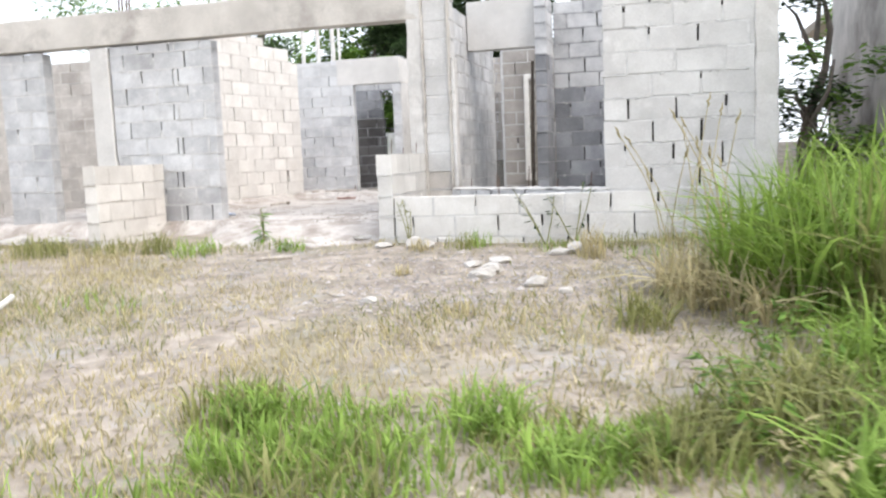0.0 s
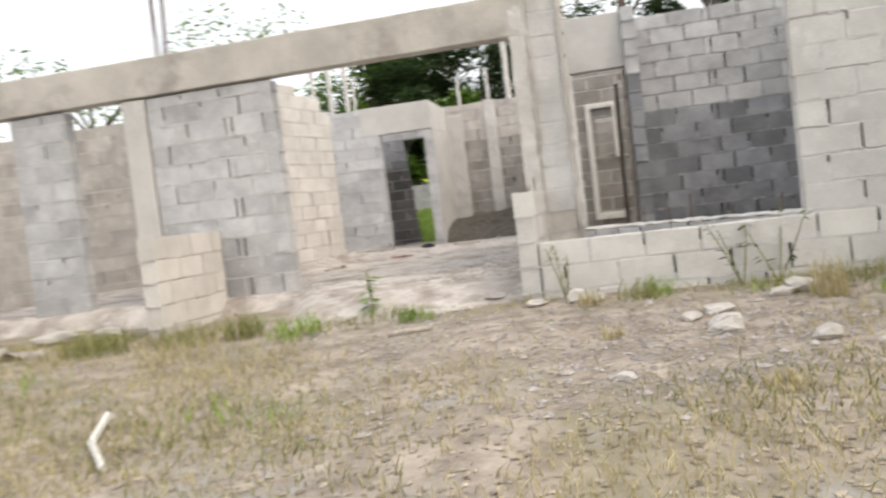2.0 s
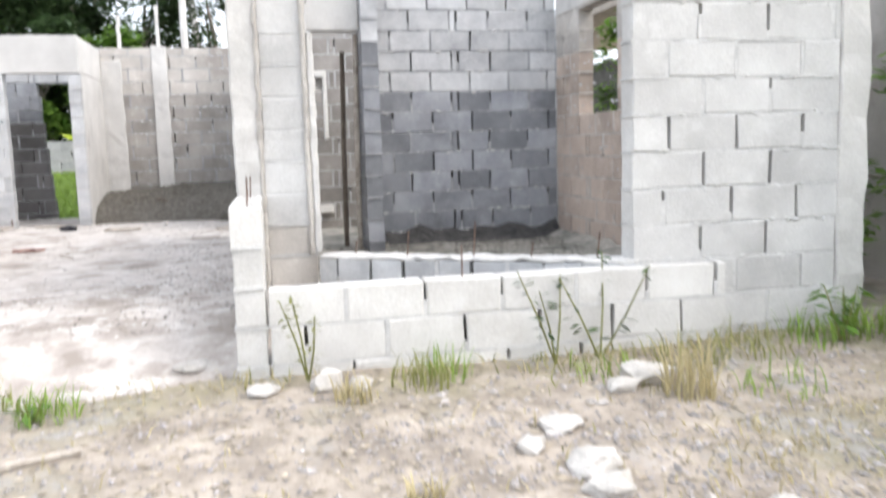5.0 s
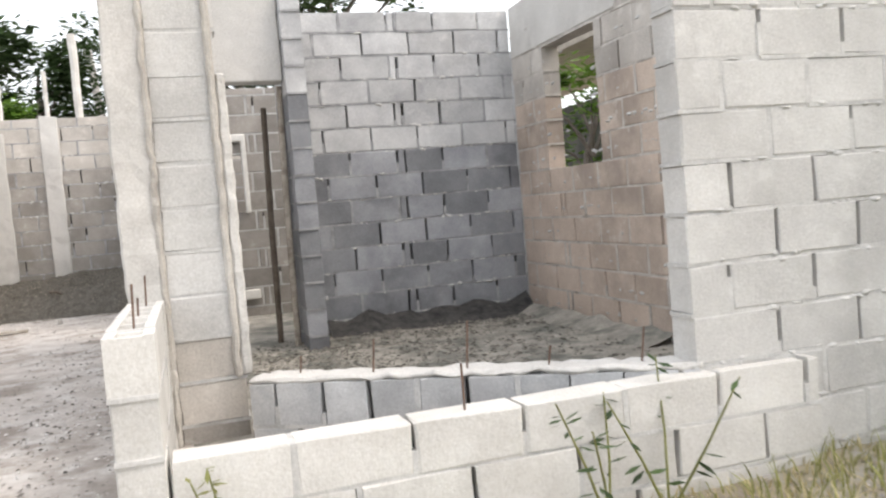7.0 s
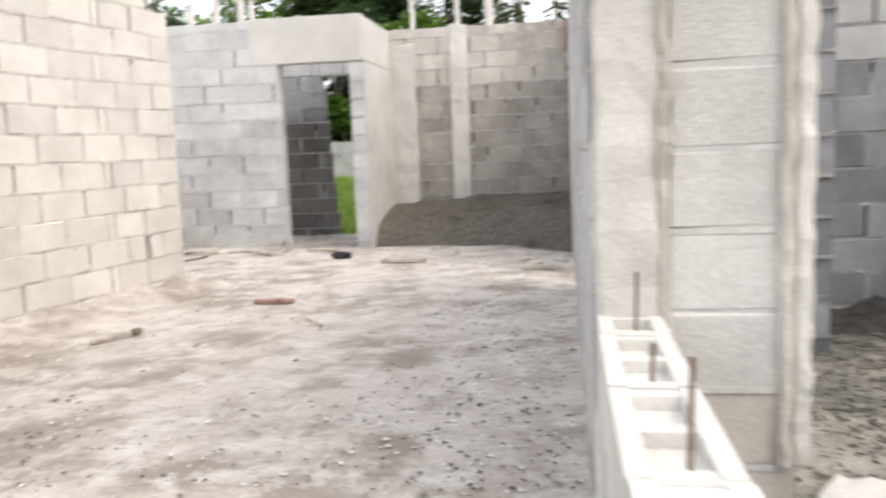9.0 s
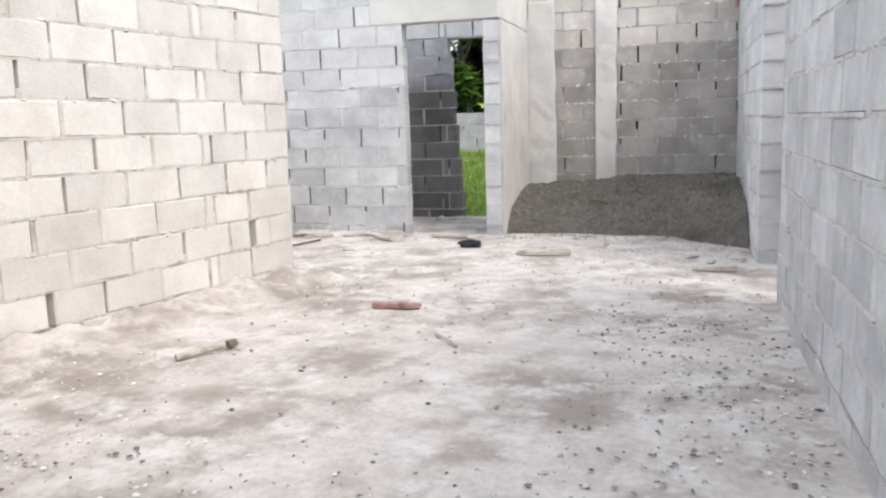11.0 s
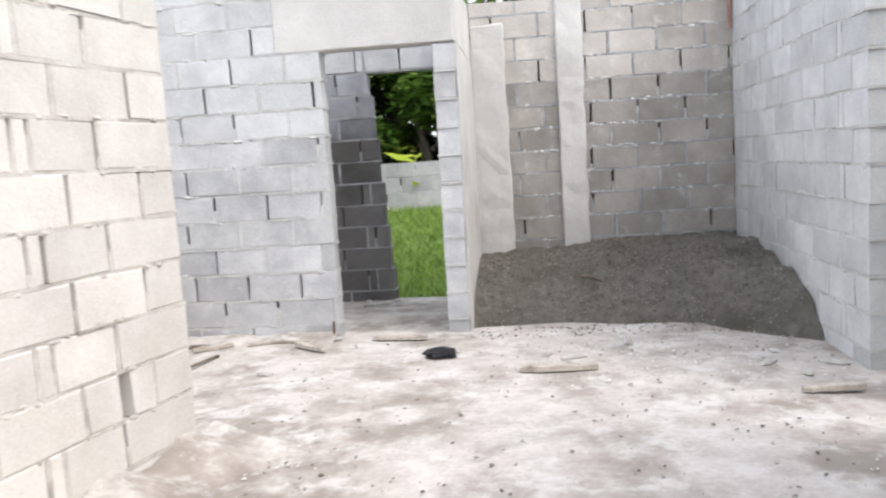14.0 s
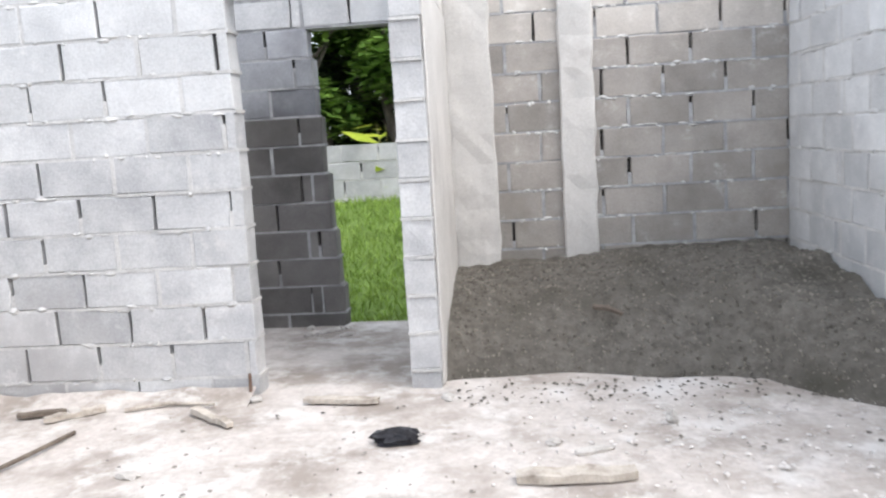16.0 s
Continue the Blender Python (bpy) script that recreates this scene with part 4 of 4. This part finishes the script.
# ---- leafy plants ----
def leaf_quads(centres, size, seed, droop=0.5, ratio=0.45):
    g = np.random.default_rng(seed)
    vs, fs = [], []
    for c in centres:
        s = size * g.uniform(0.6, 1.3)
        a, tilt = g.uniform(0, 6.283), g.uniform(-droop, droop * 0.6)
        d = Vector((math.cos(a) * math.cos(tilt), math.sin(a) * math.cos(tilt), math.sin(tilt)))
        w = d.cross(Vector((g.uniform(-0.4, 0.4), g.uniform(-0.4, 0.4), 1))).normalized() * s * ratio / 2
        k, c = len(vs), Vector(c)
        vs += [c, c + d * s * 0.5 + w, c + d * s, c + d * s * 0.5 - w]
        fs += [(k, k + 1, k + 2, k + 3)]
    return [tuple(v) for v in vs], fs


def tree(name, x, y, z, height, radius, seed, label, mat=LEAF, n=3800, leaf=0.28, low=0.35):
    g = random.Random(seed)
    root = tagged(new(name), label, "tree", "trees behind the house")
    root.location = (x, y, z)
    part("trunk", lofted([(0.12 * math.sin(i + seed), 0.1 * math.cos(i * 1.3 + seed), height * 0.8 * i / 6) for i in range(7)], [0.028 * height * (1 - 0.13 * i) for i in range(7)], 8, seed, 0.1), BARK, root)
    centres = []
    for k in range(15):
        a, hh = g.uniform(0, 6.283), height * g.uniform(low, 0.95)
        r = radius * g.uniform(0.3, 1.0) * (1.15 - 0.6 * abs(hh / height - 0.6))
        tip = Vector((r * math.cos(a), r * math.sin(a), hh))
        b = Vector((0, 0, hh * 0.7))
        if k < 8:
            part("limb", lofted([b, b.lerp(tip, 0.5) + Vector((0, 0, 0.15)), tip], [0.01 * height, 0.006 * height, 0.002 * height], 6, k), BARK, root)
        cr = radius * g.uniform(0.25, 0.5)
        for _ in range(n // 15):
            v = Vector((g.gauss(0, 1), g.gauss(0, 1), g.gauss(0, 0.75)))
            centres.append(tip + v.normalized() * cr * g.random() ** 0.45)
    ob = new("crown", mesh_of("crown", *leaf_quads(centres, leaf, seed), mat))
    ob.parent = root
    return root


DARK_TREE = "tall dark green leafy tree behind the house"
for i, (x, y, h, r, n) in enumerate(((-9.6, 25, 4.8, 1.7, 3800), (-7.4, 27, 5.6, 2.0, 4600), (-6.5, 25.5, 5.4, 1.6, 3800), (-12.6, 26, 4.2, 1.6, 2600), (-1.0, 27, 8.6, 2.0, 3200), (1.4, 25, 8.0, 1.9, 3000), (-15.5, 29, 4.4, 1.8, 2200))):
    tree("tree", x, y, 1.2, h, r, 10 + i, DARK_TREE if i else "yellow-green leafy tree behind the house", LEAF if i else LEAF_LIT, n)
# Far trees use the lighter leaf; distance haze is put into the colour.
for i, (x, y, h, r) in enumerate(((-24, 34, 9.5, 3.0), (-19, 38, 11, 3.0), (-30, 30, 7.5, 3.0))):
    tree("tree", x, y, 0.5, h, r, 30 + i, "distant green tree beyond the house, haze put into its pale colour", LEAF_LIT, 2200, 0.35)
for i, (x, y, h, r) in enumerate(((-6.9, 22.0, 2.9, 1.0), (-6.0, 22.2, 3.2, 1.1), (-8.2, 22.4, 3.4, 1.1), (-5.1, 22.2, 2.8, 0.9), (-6.5, 22.9, 3.8, 1.0))):
    tree("shrub", x, y, 1.1, h, r, 50 + i, "sunlit green shrub behind the garden wall", LEAF_LIT if i != 4 else LEAF, 6500, 0.19, 0.12)
for i, (x, y) in enumerate(((-6.7, 24.2), (-5.2, 24.4), (-8.3, 24.0), (-3.6, 24.2))):
    tree("shrub", x, y, 1.1, 5.0, 1.5, 70 + i, "dark dense shrub behind the garden wall", LEAF, 4500, 0.22, 0.1)
for i, (x, y, h, r) in enumerate(((1.45, 8.6, 2.0, 0.5), (1.6, 9.6, 3.0, 0.55))):
    tree("shrub", x, y, 0.4, h, r, 90 + i, "dark green shrub between house and boundary wall", LEAF if i else LEAF_LIT, 1500, 0.12, 0.1)
tree("shrub", 3.3, 15.4, 0.4, 3.3, 0.8, 96, "green shrub against the neighbouring wall", LEAF_LIT, 1500, 0.16, 0.3)
tree("shrub", 5.6, 17.5, 0.4, 4.6, 1.5, 95, "green shrub beyond the bay window", LEAF_LIT, 2200, 0.2, 0.2)


def palm(x, y, height, seed):
    g = random.Random(seed)
    root = tagged(new("palm_tree"), "slender palm with drooping fronds behind the house", "tree", "palms behind the house")
    root.location = (x, y, 1.0)
    part("trunk", lofted([(0.15 * math.sin(i * 0.5), 0, height * i / 8) for i in range(9)], [0.11] * 9, 8, seed, 0.08), POLE, root)
    top = Vector((0.15 * math.sin(4), 0, height))
    for k in range(15):
        a, lift = k * 2.4, g.uniform(0.1, 0.9)
        vs, fs = [], []
        ln = g.uniform(1.3, 1.9)
        for i in range(22):
            f = i / 21
            c = top + Vector((math.cos(a), math.sin(a), 0)) * ln * f + Vector((0, 0, lift * f * 1.4 - 1.5 * f * f))
            for sd in (-1, 1):
                w = Vector((-math.sin(a) * sd, math.cos(a) * sd, -0.5)) * 0.34 * (1 - 0.6 * abs(f - 0.4))
                along = Vector((math.cos(a), math.sin(a), 0)) * 0.05
                n0 = len(vs)
                vs += [tuple(c), tuple(c + w + along * 3), tuple(c + along)]
                fs.append((n0, n0 + 1, n0 + 2))
        ob = new("frond", mesh_of("frond", vs, fs, LEAF))
        ob.parent = root
    return root


palm(-4.3, 28.5, 5.6, 1)
palm(-3.0, 33, 9.5, 2)


def weed(x, y, h, mat, label, seed, leaves=26, leaf=0.07, z=None, spread=0.35):
    g = random.Random(seed)
    z = ground_z(x, y) if z is None else z
    root = tagged(new("weed"), label, "plant", "weeds")
    root.location = (x, y, z - 0.01)
    cs = []
    for k in range(3):
        tip = Vector((g.uniform(-1, 1) * spread * h, g.uniform(-1, 1) * spread * h, h * g.uniform(0.7, 1)))
        part("stem", lofted([(0, 0, 0), tip * 0.5 + Vector((0.01, 0, 0)), tip], [0.006, 0.005, 0.003], 5, k), GRASS_OLIVE, root)
        cs += [tip * g.uniform(0.25, 1.0) for _ in range(leaves // 3)]
    ob = new("foliage", mesh_of("foliage", *leaf_quads(cs, leaf, seed, 0.7, 0.35), mat))
    ob.parent = root
    return root


for i in range(14):
    seed_stalk(0.02 + 0.5 * ((i * 0.618) % 1), 5.25 + 0.7 * ((i * 0.37) % 1), 0.75 + 0.45 * ((i * 0.71) % 1), (0.25 * math.sin(i * 2.1) - 0.1, 0.2 * math.cos(i * 1.7)), 500 + i)
weed(-3.85, 7.55, 0.42, LEAF_LIT, "upright green weed in the yard", 1, 40, 0.11, spread=0.12)
for i in range(16):
    weed(0.25 + 1.1 * ((i * 0.618) % 1), 2.2 + 2.6 * ((i * 0.27) % 1), 0.3, LEAF_LIT if i % 3 else GRASS_OLIVE, "leafy green weed among tall grass", 300 + i, 48, 0.075, spread=0.6)
weed(-3.5, 7.2, 0.16, LEAF_LIT, "low green weed in the yard", 2)
weed(-2.28, 7.42, 0.5, GRASS_OLIVE, "straggly grey-green weed at the porch wall", 3, 60, 0.05, spread=0.45)
weed(-1.0, 7.42, 0.55, LEAF, "straggly creeper with dark leaves at the porch wall", 4, 30, 0.07, spread=0.6)
weed(-0.75, 7.43, 0.6, LEAF, "straggly creeper with dark leaves at the porch wall", 5, 24, 0.07, spread=0.5)
weed(0.6, 7.3, 0.35, LEAF_LIT, "leafy green weed at the wall foot", 6, 50, 0.1)
weed(1.0, 7.2, 0.45, LEAF_LIT, "leafy green weed at the wall foot", 7, 60, 0.1)
weed(-5.85, 20.85, 1.25, LEAF_YELLOW, "bright yellow-green broad-leaved plant over the garden wall", 8, 22, 0.42, z=1.15, spread=0.3)
stick([(-4.58, 5.0, ground_z(-4.58, 5.0) + 0.07), (-4.46, 4.68, ground_z(-4.46, 4.68) + 0.04), (-4.18, 4.36, ground_z(-4.18, 4.36) + 0.03)], 0.022, POLE, "pale bare branch lying in the grass")
stick([(-3.5, 6.7, ground_z(-3.5, 6.7) + 0.02), (-3.2, 6.8, ground_z(-3.2, 6.8) + 0.02)], 0.018, WOOD, "weathered stick in the yard")


# ---- mortar dabs squeezed out of the joints ----
def dabs(name, a, b, z0, z1, n, mat, seed):
    """Lumps of mortar stuck to a wall's face from a to b."""
    g = random.Random(seed)
    a, b = Vector(a), Vector(b)
    d = (b - a).normalized()
    out = Vector((d.y, -d.x))
    vs, fs = [], []
    for _ in range(n):
        u, z = g.uniform(0.05, (b - a).length - 0.05), z0 + 0.2 * round(g.uniform(0, (z1 - z0) / 0.2)) + g.uniform(-0.012, 0.012)
        w, h, t = g.uniform(0.015, 0.10), g.uniform(0.006, 0.02), g.uniform(0.004, 0.013)
        p = a + d * u
        k = len(vs)
        for q in range(7):
            ang = 2 * math.pi * q / 7
            r = g.uniform(0.7, 1.2)
            c = p + d * math.cos(ang) * w * r * 0.5
            vs.append((c.x - out.x * 0.004, c.y - out.y * 0.004, z + math.sin(ang) * h * r))
        vs.append((p.x + out.x * t, p.y + out.y * t, z - h * 0.2))
        fs += [(k + q, k + (q + 1) % 7, k + 7) for q in range(7)]
    return tagged(new(name, mesh_of(name, vs, fs, mat)), "lumps of mortar squeezed out of the joints", "mortar", kind="stuff")


for i, (a, b, z0, z1, n, m) in enumerate((
        ((-8.4, 15.66), (-5.9, 15.66), 0.52, 3.12, 260, MORTAR), ((-4.5, 17.2), (-2.65, 17.2), 1.12, 3.12, 200, MORTAR),
        ((-2.63, 17.1), (-2.63, 14.3), 0.52, 3.12, 260, MORTAR), ((-2.63, 12.9), (-2.63, 8.95), 0.52, 2.9, 200, MORTAR),
        ((-6.63, 10.0), (-5.95, 13.25), 0.52, 3.0, 260, MORTAR_PALE), ((-1.40, 11.65), (0.5, 11.65), 0.52, 3.1, 160, MORTAR),
        ((0.55, 11.6), (0.55, 7.8), 0.52, 3.0, 200, MORTAR), ((-0.45, 7.6), (0.78, 7.6), 0.5, 3.1, 150, MORTAR),
        ((-6.3, 8.76), (-5.0, 8.76), 0.6, 2.6, 140, MORTAR), ((-4.89, 15.7), (-4.89, 17.1), 0.72, 2.7, 160, CONCRETE))):
    dabs("mortar_dab", a, b, z0, z1, n, m, i)

lawn = [(x, y, ground_z(x, y) + 0.008) for y in (17.45 + 3.0 * j / 30 for j in range(31)) for x in (-9.0 + 6.5 * i / 60 for i in range(61))]
tagged(new("ground_bank", mesh_of("ground_bank", lawn, [(j * 61 + i, j * 61 + i + 1, (j + 1) * 61 + i + 1, (j + 1) * 61 + i) for j in range(30) for i in range(60)], MOSS, True)), "green mossy bank behind the house", "ground", kind="structure")
for i in range(18):
    weed(0.2 + 1.1 * rnd.random(), 1.9 + 1.6 * rnd.random(), rnd.uniform(0.18, 0.32), GRASS_DRY if i % 2 else LEAF_LIT, "pale straggly weed with small leaves", 400 + i, 60, 0.05, spread=0.8)

# ---- the blocks of the walls ----
for root, p, q, z, h, t, m, is_open in WALLS:
    ob = new("block", (hollow_mesh if is_open else block_mesh)(q - p, h, t, m))
    ob.parent = root
    ob.matrix_basis = Matrix.Translation(((p + q) / 2, t / 2 + rnd.uniform(-0.003, 0.003), z + h / 2)) @ Matrix.Rotation(rnd.uniform(-0.006, 0.006), 4, "Y")
